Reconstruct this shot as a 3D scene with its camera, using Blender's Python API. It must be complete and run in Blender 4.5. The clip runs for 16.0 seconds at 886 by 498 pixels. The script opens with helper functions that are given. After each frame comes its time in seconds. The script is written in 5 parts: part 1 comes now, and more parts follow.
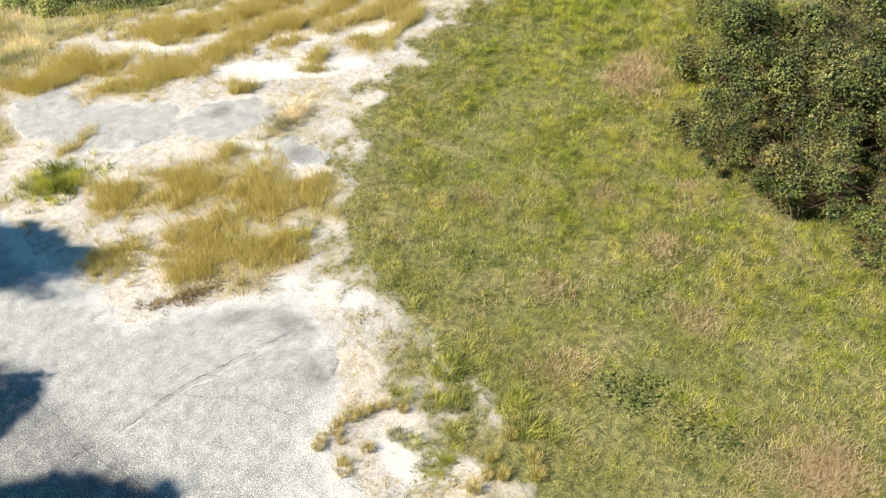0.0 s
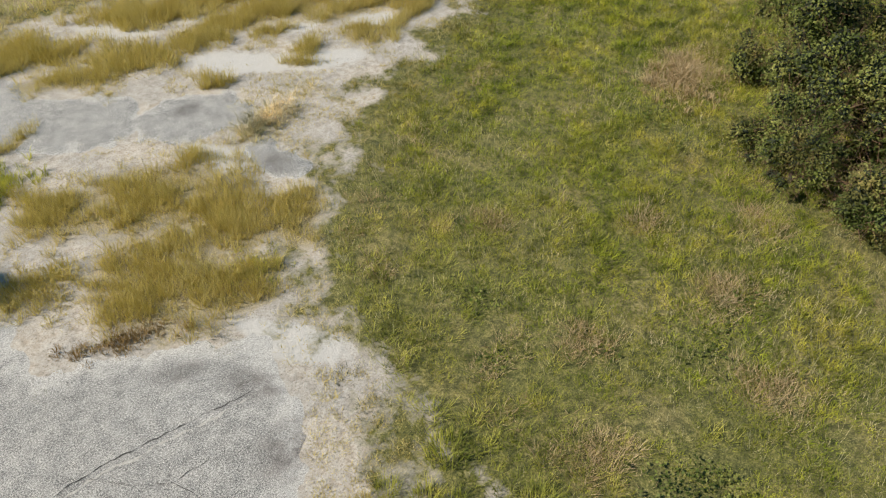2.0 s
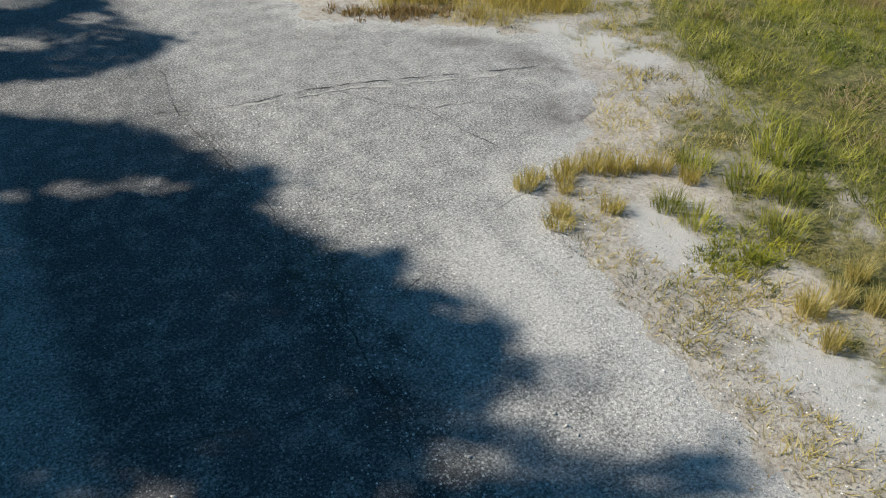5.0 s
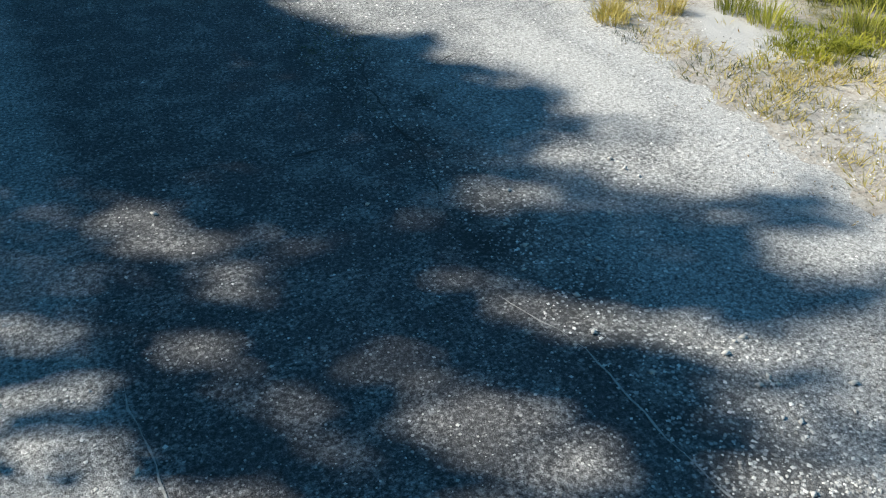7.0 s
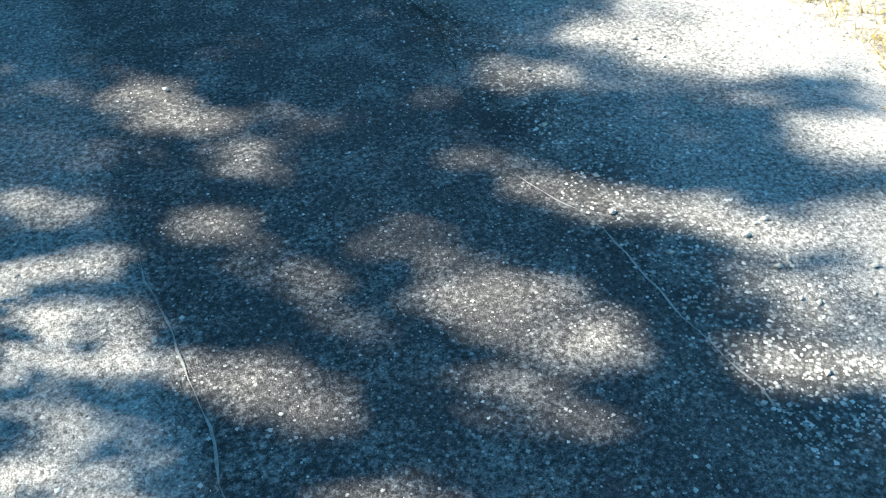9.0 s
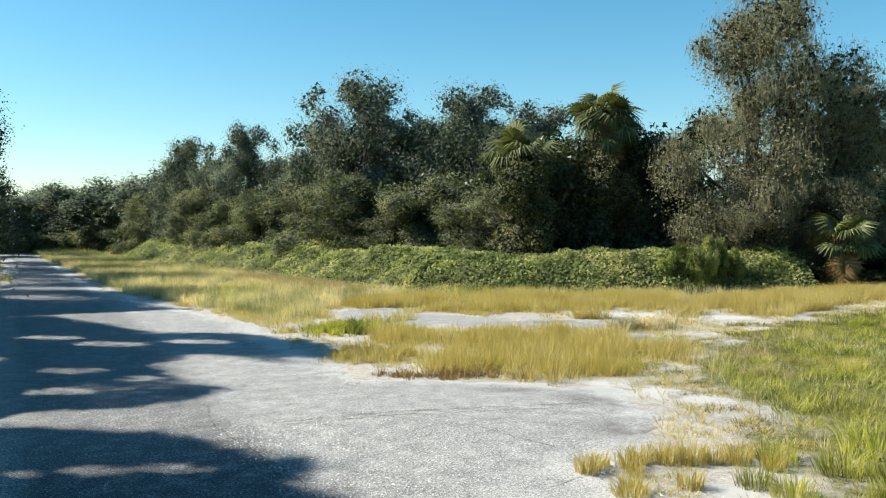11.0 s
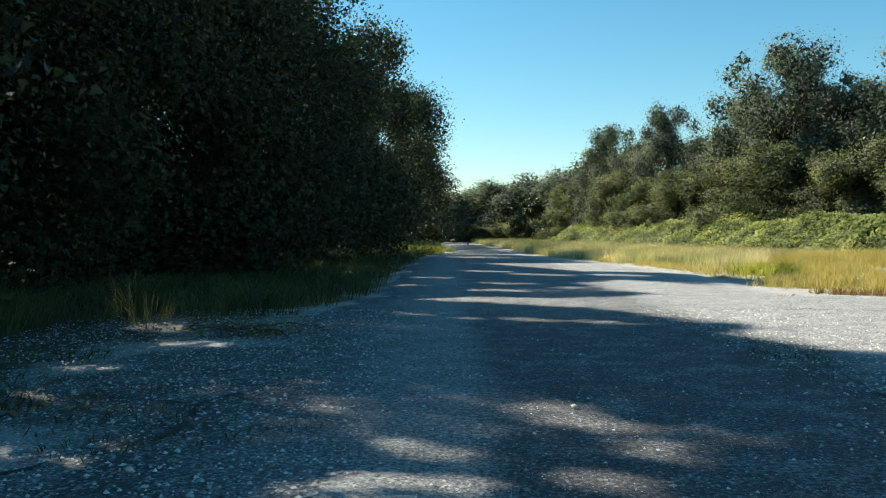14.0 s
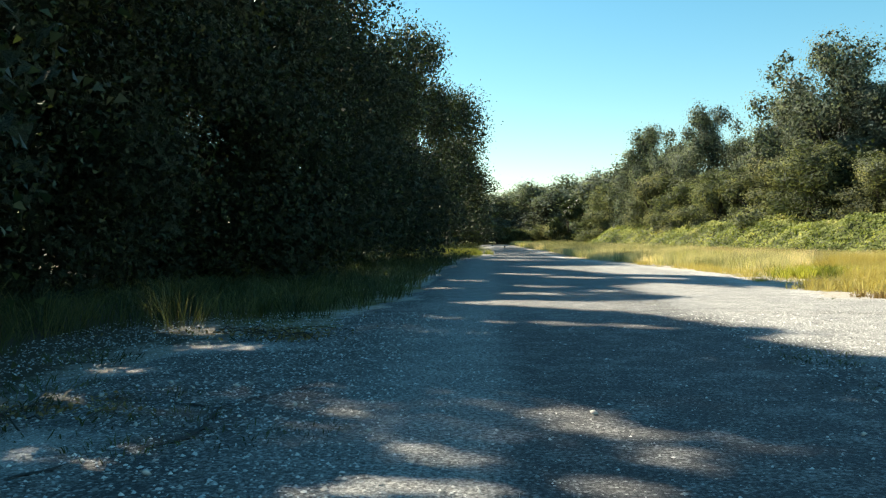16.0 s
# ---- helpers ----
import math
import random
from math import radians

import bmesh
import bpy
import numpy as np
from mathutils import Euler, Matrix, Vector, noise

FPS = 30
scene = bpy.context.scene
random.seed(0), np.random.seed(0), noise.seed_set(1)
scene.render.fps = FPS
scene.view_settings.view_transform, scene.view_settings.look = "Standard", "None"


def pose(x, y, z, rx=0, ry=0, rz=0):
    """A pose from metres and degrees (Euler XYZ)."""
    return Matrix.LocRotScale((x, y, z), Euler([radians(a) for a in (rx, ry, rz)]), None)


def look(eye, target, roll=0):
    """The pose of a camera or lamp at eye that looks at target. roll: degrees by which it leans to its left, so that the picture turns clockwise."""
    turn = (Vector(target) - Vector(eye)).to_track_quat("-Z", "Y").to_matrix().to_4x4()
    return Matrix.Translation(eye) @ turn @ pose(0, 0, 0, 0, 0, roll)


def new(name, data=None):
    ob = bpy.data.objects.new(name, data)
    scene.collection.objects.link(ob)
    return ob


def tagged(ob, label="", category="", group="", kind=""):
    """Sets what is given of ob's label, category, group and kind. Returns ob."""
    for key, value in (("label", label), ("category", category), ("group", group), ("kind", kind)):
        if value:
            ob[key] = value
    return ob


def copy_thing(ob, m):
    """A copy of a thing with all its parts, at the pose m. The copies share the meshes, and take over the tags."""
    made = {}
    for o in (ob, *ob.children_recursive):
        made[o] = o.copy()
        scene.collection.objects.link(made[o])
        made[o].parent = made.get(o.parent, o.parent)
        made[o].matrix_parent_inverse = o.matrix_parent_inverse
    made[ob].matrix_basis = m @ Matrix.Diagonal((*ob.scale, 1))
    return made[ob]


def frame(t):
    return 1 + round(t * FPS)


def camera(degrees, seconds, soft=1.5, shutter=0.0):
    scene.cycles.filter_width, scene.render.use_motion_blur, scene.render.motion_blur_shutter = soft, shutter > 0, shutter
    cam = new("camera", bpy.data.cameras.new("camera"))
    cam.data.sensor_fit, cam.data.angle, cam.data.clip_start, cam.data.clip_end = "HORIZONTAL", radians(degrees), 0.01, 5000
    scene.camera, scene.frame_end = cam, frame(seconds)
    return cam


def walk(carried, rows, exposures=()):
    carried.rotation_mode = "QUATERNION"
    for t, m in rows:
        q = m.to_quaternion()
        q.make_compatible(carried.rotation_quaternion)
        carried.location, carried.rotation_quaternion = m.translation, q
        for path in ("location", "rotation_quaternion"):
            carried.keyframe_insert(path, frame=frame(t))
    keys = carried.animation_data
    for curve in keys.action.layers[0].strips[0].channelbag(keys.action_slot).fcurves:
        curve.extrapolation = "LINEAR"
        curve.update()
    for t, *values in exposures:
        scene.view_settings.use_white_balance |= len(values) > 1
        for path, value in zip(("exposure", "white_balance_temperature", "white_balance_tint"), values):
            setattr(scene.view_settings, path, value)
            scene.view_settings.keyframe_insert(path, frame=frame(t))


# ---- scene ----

# ---- camera and its way ----
cam = camera(54.1, 16.0, soft=1.2)
PATH = [
    (0, pose(-1.700, -1.673, 15.186, 48.94, 0.22, -52.01)),
    (0.5, pose(-0.757, -0.655, 15.178, 48.50, -0.16, -51.81)),
    (1, pose(0.343, 0.118, 14.669, 48.32, -0.23, -51.36)),
    (1.5, pose(1.305, 0.638, 13.759, 48.62, -0.27, -51.17)),
    (2, pose(1.608, 0.662, 12.620, 49.20, -0.10, -50.51)),
    (2.5, pose(1.543, 0.506, 11.419, 50.00, 0.33, -44.97)),
    (3, pose(1.321, 0.451, 10.345, 50.97, 0.57, -36.35)),
    (3.5, pose(0.872, 0.467, 9.176, 51.82, 0.29, -30.57)),
    (4, pose(0.446, 0.361, 7.941, 52.76, -0.30, -30.05)),
    (4.5, pose(0.235, 0.216, 6.564, 53.87, -0.69, -29.64)),
    (5, pose(0.156, 0.155, 5.307, 54.71, -0.99, -29.34)),
    (5.2, pose(0.138, 0.118, 4.852, 54.99, -1.01, -29.21)),
    (5.6, pose(0.115, 0.067, 4.130, 55.12, -0.93, -28.78)),
    (6.1, pose(0.085, 0.004, 3.420, 55.30, -0.84, -28.23)),
    (6.6, pose(0.056, -0.060, 3.030, 55.47, -0.75, -27.69)),
    (7.3, pose(0.014, -0.148, 2.870, 55.71, -0.62, -26.93)),
    (7.5, pose(0.010, -0.127, 2.825, 55.58, -0.71, -27.01)),
    (8, pose(0.039, -0.129, 2.803, 49.52, -0.52, -26.42)),
    (8.5, pose(0.045, -0.133, 2.822, 39.53, -0.38, -25.92)),
    (9, pose(0.028, -0.134, 2.809, 48.81, -0.52, -25.86)),
    (9.5, pose(0.040, -0.123, 2.796, 62.61, -0.08, -25.72)),
    (9.6, pose(-0.004, -0.117, 2.792, 65.51, -0.20, -26.00)),
    (10, pose(0.037, -0.064, 2.763, 76.81, 0.05, -26.04)),
    (10.2, pose(0.029, -0.058, 2.758, 82.45, 0.12, -26.15)),
    (10.4, pose(0.020, -0.070, 2.750, 86.30, 0.12, -26.20)),
    (10.7, pose(0.010, -0.090, 2.700, 88.15, 0.10, -26.40)),
    (11.2, pose(-0.020, -0.140, 2.540, 88.35, 0.07, -26.50)),
    (11.7, pose(-0.045, -0.190, 2.240, 88.38, 0.04, -26.10)),
    (12, pose(-0.060, -0.215, 2.010, 88.40, 0.02, -24.80)),
    (12.3, pose(-0.074, -0.229, 1.775, 88.40, 0.01, -21.18)),
    (12.5, pose(-0.122, -0.197, 1.618, 88.41, 0.20, -16.10)),
    (13, pose(-0.147, -0.016, 1.274, 88.63, 0.23, -8.24)),
    (13.5, pose(-0.146, -0.014, 1.067, 88.81, 0.26, -2.16)),
    (14, pose(-0.131, -0.003, 1.002, 88.90, 0.29, 0.50)),
    (14.5, pose(-0.084, -0.003, 1.018, 88.93, 0.26, 2.22)),
    (15, pose(-0.006, 0.003, 1.019, 88.97, 0.33, 2.75)),
    (15.5, pose(-0.003, -0.002, 1.009, 89.05, 0.43, 3.00)),
    (16, pose(-0.006, -0.005, 1.016, 89.07, 0.45, 3.19)),
]
EXPOSURES = [(0.0, 1.25, 7100, 9), (0.3, 1.0, 7100, 9), (0.6, 0.68, 7100, 9), (2.0, 0.46, 7100, 9), (5.2, 0.28, 6700, 8), (7.3, 0.82, 6500, 6), (8.0, 1.0, 6700, 6),
             (8.5, 1.42, 7000, 6), (9.0, 1.78, 6900, 6), (9.6, 1.70, 6800, 6), (10.2, 1.38, 7000, 6), (11.0, 1.0, 6700, 6), (12.3, 0.50, 6200, 6), (13.5, 0.66, 6500, 5),
             (14.5, 1.22, 7400, 4), (16.0, 1.32, 7800, 4)]
walk(cam, PATH, EXPOSURES)

# ---- sky and sun ----
SUN_AZ, SUN_EL = radians(-57), radians(40)
TO_SUN = Vector((math.sin(SUN_AZ) * math.cos(SUN_EL), math.cos(SUN_AZ) * math.cos(SUN_EL), math.sin(SUN_EL)))
world = bpy.data.worlds.new("world")
scene.world = world
world.use_nodes = True
wn = world.node_tree
sky = wn.nodes.new("ShaderNodeTexSky")
sky.sky_type = "NISHITA"
sky.sun_disc = False
sky.sun_elevation, sky.sun_rotation = SUN_EL, SUN_AZ
sky.air_density, sky.dust_density, sky.ozone_density = 1.0, 0.25, 2.5
vivid = wn.nodes.new("ShaderNodeHueSaturation")
vivid.inputs["Hue"].default_value, vivid.inputs["Saturation"].default_value = 0.484, 1.30
wn.links.new(sky.outputs[0], vivid.inputs["Color"])
clear = wn.nodes.new("ShaderNodeMix")
clear.data_type, clear.blend_type = "RGBA", "MULTIPLY"
clear.inputs[0].default_value, clear.inputs[7].default_value = 1.0, (0.92, 1.0, 1.03, 1)
wn.links.new(vivid.outputs[0], clear.inputs[6])
wn.links.new(clear.outputs[2], wn.nodes["Background"].inputs[0])
wn.nodes["Background"].inputs[1].default_value = 0.080
sun_data = bpy.data.lights.new("sun", "SUN")
sun_data.energy, sun_data.angle, sun_data.color = 5.0, radians(0.75), (1.0, 0.96, 0.89)
sun = new("sun", sun_data)
sun.matrix_world = look(TO_SUN * 60, (0, 0, 0))

rng = np.random.default_rng(7)


# ---- node helpers ----
def nodes_of(name):
    m = bpy.data.materials.new(name)
    m.use_nodes = True
    nt = m.node_tree
    return m, nt, nt.nodes["Principled BSDF"]


def node(nt, kind, values=None, data_type="", blend_type="", operation="", use_clamp=False, attribute_name="", feature=""):
    n = nt.nodes.new("ShaderNode" + kind)
    if data_type:
        n.data_type = data_type
    if blend_type:
        n.blend_type = blend_type
    if operation:
        n.operation = operation
        n.use_clamp = use_clamp
    if attribute_name:
        n.attribute_name = attribute_name
    if feature:
        n.feature = feature
    for k, v in (values or {}).items():
        n.inputs[k].default_value = v
    return n


def ramp(nt, source, stops):
    r = node(nt, "ValToRGB")
    while len(r.color_ramp.elements) < len(stops):
        r.color_ramp.elements.new(0.5)
    for e, (p, c) in zip(r.color_ramp.elements, stops):
        e.position, e.color = p, (*c, 1) if len(c) == 3 else c
    nt.links.new(source, r.inputs[0])
    return r.outputs[0]


def mix(nt, fac, a, b, blend="MIX"):
    n = node(nt, "Mix", data_type="RGBA", blend_type=blend)
    for sock, v in ((n.inputs[0], fac), (n.inputs[6], a), (n.inputs[7], b)):
        if isinstance(v, bpy.types.NodeSocket):
            nt.links.new(v, sock)
        elif isinstance(v, tuple):
            sock.default_value = (*v, 1)
        else:
            sock.default_value = v
    return n.outputs[2]


def calc(nt, op, a, b=0.0, clamp=False):
    n = node(nt, "Math", operation=op, use_clamp=clamp)
    for sock, v in ((n.inputs[0], a), (n.inputs[1], b)):
        if isinstance(v, bpy.types.NodeSocket):
            nt.links.new(v, sock)
        else:
            sock.default_value = v
    return n.outputs[0]


def noise_of(nt, scale, detail=4, rough=0.6, stretch=None):
    g = node(nt, "NewGeometry")
    src = g.outputs["Position"]
    if stretch:
        mp = node(nt, "Mapping", {"Scale": stretch})
        nt.links.new(src, mp.inputs[0])
        src = mp.outputs[0]
    n = node(nt, "TexNoise", {"Scale": scale, "Detail": detail, "Roughness": rough})
    nt.links.new(src, n.inputs["Vector"])
    return n.outputs[0]


def voro(nt, scale, feature="F1", rand=1.0):
    g = node(nt, "NewGeometry")
    n = node(nt, "TexVoronoi", {"Scale": scale, "Randomness": rand}, feature=feature)
    nt.links.new(g.outputs["Position"], n.inputs["Vector"])
    return n


def bump(nt, bsdf, height, strength, distance):
    b = node(nt, "Bump", {"Strength": strength, "Distance": distance})
    nt.links.new(height, b.inputs["Height"])
    nt.links.new(b.outputs[0], bsdf.inputs["Normal"])


def attr(nt, name):
    return node(nt, "Attribute", attribute_name=name).outputs["Fac"]


# ---- materials ----
def foliage(name, dark, mid, light, gloss=0.45, through_light=0.35, patch=0.35, tuft=0.0, shine=0.2, vary=1.0, tint=None):
    m, nt, b = nodes_of(name)
    g = node(nt, "NewGeometry")
    c = ramp(nt, calc(nt, "ADD", calc(nt, "MULTIPLY", g.outputs["Random Per Island"], vary), 0.5 - 0.5 * vary), [(0.0, dark), (0.5, mid), (1.0, light)])
    big = noise_of(nt, patch, 3)
    c = mix(nt, ramp(nt, big, [(0.35, (0, 0, 0)), (0.7, (1, 1, 1))]), c, mix(nt, 0.5, c, light), "MIX")
    if tint:
        broad = noise_of(nt, tint[0], 4, 0.6)
        c = mix(nt, ramp(nt, broad, [(tint[1], (0, 0, 0)), (tint[2], (1, 1, 1))]), c, mix(nt, tint[4], c, tint[3]))
    if tuft:
        small = noise_of(nt, tuft, 2, 0.5)
        c = mix(nt, 1.0, c, ramp(nt, small, [(0.37, (0.44, 0.49, 0.42)), (0.5, (1.0, 1.0, 1.0)), (0.63, (1.45, 1.36, 1.3))]), "MULTIPLY")
        wide = noise_of(nt, tuft * 0.27, 3, 0.6)
        c = mix(nt, 1.0, c, ramp(nt, wide, [(0.36, (0.80, 0.84, 0.76)), (0.5, (1.0, 1.0, 1.0)), (0.64, (1.18, 1.08, 1.25))]), "MULTIPLY")
    nt.links.new(c, b.inputs["Base Color"])
    b.inputs["Roughness"].default_value = gloss
    b.inputs["Specular IOR Level"].default_value = shine
    t = node(nt, "BsdfTranslucent")
    nt.links.new(mix(nt, 1.0, c, (1.0, 1.0, 0.55), "MULTIPLY"), t.inputs[0])
    s = node(nt, "MixShader", {0: through_light})
    nt.links.new(b.outputs[0], s.inputs[1])
    nt.links.new(t.outputs[0], s.inputs[2])
    nt.links.new(s.outputs[0], nt.nodes["Material Output"].inputs[0])
    return m


OAK_LEAF = foliage("oak_leaf", (0.014, 0.026, 0.009), (0.036, 0.055, 0.02), (0.085, 0.105, 0.04), 0.45, 0.3, 0.35, 0.9, 0.4, 0.8)
GREY_LEAF = foliage("moss_leaf", (0.12, 0.115, 0.07), (0.21, 0.20, 0.13), (0.31, 0.295, 0.20), 0.8, 0.4)
# distance haze is mixed into this leaf colour: greyer, bluer, flatter
HAZE_LEAF = foliage("haze_leaf", (0.12, 0.155, 0.13), (0.165, 0.20, 0.17), (0.225, 0.255, 0.215), 0.8, 0.5, 0.25, 0.7, 0.12, 0.5)
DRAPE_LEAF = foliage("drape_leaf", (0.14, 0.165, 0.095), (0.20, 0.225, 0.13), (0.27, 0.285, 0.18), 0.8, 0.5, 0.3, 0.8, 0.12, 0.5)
SHRUB_LEAF = foliage("shrub_leaf", (0.065, 0.10, 0.022), (0.13, 0.17, 0.04), (0.26, 0.275, 0.09), 0.6, 0.45, 0.6, 1.3, 0.2, 1.0, (0.9, 0.50, 0.66, (0.21, 0.16, 0.06), 0.6))
VINE_LEAF = foliage("vine_leaf", (0.12, 0.16, 0.04), (0.215, 0.255, 0.075), (0.33, 0.35, 0.14), 0.6, 0.45, 0.5, 1.0, 0.15, 0.8)
PALM_LEAF = foliage("palm_leaf", (0.045, 0.06, 0.022), (0.10, 0.12, 0.045), (0.19, 0.20, 0.085), 0.5, 0.25)
DEAD_LEAF = foliage("dead_leaf", (0.16, 0.10, 0.04), (0.26, 0.17, 0.07), (0.36, 0.25, 0.11), 0.7, 0.2)
GREEN_GRASS = foliage("green_grass", (0.115, 0.16, 0.014), (0.22, 0.27, 0.026), (0.37, 0.38, 0.065), 0.6, 0.35, 0.45, 2.2, 0.1, 0.8, (0.33, 0.46, 0.62, (0.32, 0.28, 0.05), 0.55))
EDGE_GRASS = foliage("edge_grass", (0.105, 0.11, 0.018), (0.18, 0.165, 0.034), (0.30, 0.255, 0.08), 0.65, 0.3, 0.5, 2.6, 0.1, 0.8)
DRY_GRASS = foliage("dry_grass", (0.32, 0.25, 0.07), (0.49, 0.395, 0.135), (0.64, 0.545, 0.26), 0.6, 0.42, 0.7, 0.0, 0.2, 1.0, (0.8, 0.45, 0.65, (0.44, 0.34, 0.09), 0.5))
LIME_GRASS = foliage("lime_grass", (0.22, 0.235, 0.035), (0.36, 0.37, 0.075), (0.50, 0.48, 0.16), 0.55, 0.5, 0.9, 1.6, 0.15, 0.7)
CLIMBER_LEAF = foliage("climber_leaf", (0.06, 0.068, 0.03), (0.11, 0.12, 0.055), (0.18, 0.185, 0.09), 0.7, 0.3, 0.6, 1.2)
STRAW_GRASS = foliage("straw_grass", (0.38, 0.335, 0.19), (0.53, 0.48, 0.30), (0.67, 0.625, 0.43), 0.6, 0.45, 0.3, 0.9, 0.15, 0.6)
PINK_GRASS = foliage("withered_grass", (0.26, 0.17, 0.085), (0.40, 0.29, 0.16), (0.54, 0.43, 0.27), 0.7, 0.3, 0.8)
TAN_GRASS = foliage("tan_grass", (0.075, 0.085, 0.03), (0.15, 0.15, 0.06), (0.27, 0.25, 0.12), 0.6, 0.35, 0.8, 0.0, 0.2, 0.9)
TWIG = foliage("twig_bark", (0.07, 0.032, 0.02), (0.13, 0.07, 0.04), (0.20, 0.13, 0.08), 0.8, 0.0)
# shade under the oaks is mixed into this green; flat weeds share it
SHADE_TONED_GRASS = foliage("verge_grass", (0.03, 0.045, 0.016), (0.06, 0.08, 0.028), (0.13, 0.14, 0.055), 0.5, 0.35, 0.5, 1.5, 0.3, 0.9)


def bark_material():
    m, nt, b = nodes_of("bark")
    n = noise_of(nt, 9, 5, 0.65, (1, 1, 0.25))
    nt.links.new(ramp(nt, n, [(0.3, (0.03, 0.025, 0.02)), (0.7, (0.11, 0.095, 0.078))]), b.inputs["Base Color"])
    b.inputs["Roughness"].default_value = 0.9
    bump(nt, b, n, 0.8, 0.03)
    return m


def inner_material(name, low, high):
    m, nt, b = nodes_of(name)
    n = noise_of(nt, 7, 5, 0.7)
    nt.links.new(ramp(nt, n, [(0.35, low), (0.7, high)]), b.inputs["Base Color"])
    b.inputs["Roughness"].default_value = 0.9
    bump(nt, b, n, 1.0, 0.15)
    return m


def soil_material():
    """Pale sand on the bare ground, thatch and soil under the grass."""
    m, nt, b = nodes_of("sandy_soil")
    fine, mid, big = noise_of(nt, 60, 5, 0.7), noise_of(nt, 5, 5, 0.6), noise_of(nt, 0.6, 4, 0.55)
    sand = ramp(nt, mid, [(0.30, (0.26, 0.205, 0.15)), (0.48, (0.42, 0.365, 0.305)), (0.72, (0.53, 0.49, 0.435))])
    sand = mix(nt, ramp(nt, big, [(0.40, (0, 0, 0)), (0.56, (0.75, 0.75, 0.75))]), sand, ramp(nt, mid, [(0.34, (0.20, 0.185, 0.165)), (0.62, (0.37, 0.35, 0.33))]))
    sand = mix(nt, 0.3, sand, ramp(nt, fine, [(0.3, (0.15, 0.12, 0.09)), (0.65, (0.56, 0.53, 0.48))]))
    speck = noise_of(nt, 22, 4, 0.8)
    sand = mix(nt, 1.0, sand, ramp(nt, speck, [(0.34, (0.45, 0.41, 0.36)), (0.44, (0.95, 0.95, 0.95)), (0.65, (1.25, 1.25, 1.25))]), "MULTIPLY")
    slab = mix(nt, mid, (0.40, 0.38, 0.355), (0.50, 0.48, 0.455))
    sand = mix(nt, calc(nt, "MULTIPLY_ADD", calc(nt, "SUBTRACT", calc(nt, "ADD", attr(nt, "slab"), calc(nt, "MULTIPLY", calc(nt, "SUBTRACT", speck, 0.5), 0.8)), 0.3), 2.5, True), sand, slab)
    thatch = noise_of(nt, 26, 5, 0.75)
    grass = ramp(nt, thatch, [(0.34, (0.03, 0.033, 0.008)), (0.5, (0.10, 0.10, 0.024)), (0.66, (0.24, 0.21, 0.08))])
    grass = mix(nt, ramp(nt, big, [(0.45, (0, 0, 0)), (0.65, (0.6, 0.6, 0.6))]), grass, ramp(nt, thatch, [(0.36, (0.08, 0.065, 0.02)), (0.64, (0.30, 0.25, 0.11))]))
    patchy = noise_of(nt, 4.5, 4, 0.65)
    grass = mix(nt, 1.0, grass, ramp(nt, patchy, [(0.38, (0.5, 0.55, 0.45)), (0.5, (1.0, 1.0, 1.0)), (0.62, (1.35, 1.3, 1.3))]), "MULTIPLY")
    dry = ramp(nt, thatch, [(0.34, (0.13, 0.095, 0.045)), (0.5, (0.26, 0.21, 0.11)), (0.66, (0.44, 0.39, 0.27))])
    leaf = ramp(nt, fine, [(0.3, (0.03, 0.025, 0.015)), (0.7, (0.11, 0.085, 0.05))])
    jitter = calc(nt, "MULTIPLY", calc(nt, "SUBTRACT", mid, 0.5), 0.9)

    def edge(name):
        return calc(nt, "MULTIPLY_ADD", calc(nt, "SUBTRACT", calc(nt, "ADD", attr(nt, name), jitter), 0.35), 3.0, True)
    c = mix(nt, edge("green"), sand, grass)
    c = mix(nt, edge("dry"), c, dry)
    c = mix(nt, edge("litter"), c, leaf)
    nt.links.new(c, b.inputs["Base Color"])
    b.inputs["Roughness"].default_value = 0.95
    bump(nt, b, calc(nt, "ADD", calc(nt, "MULTIPLY", mid, 2.0), fine), 0.7, 0.02)
    return m


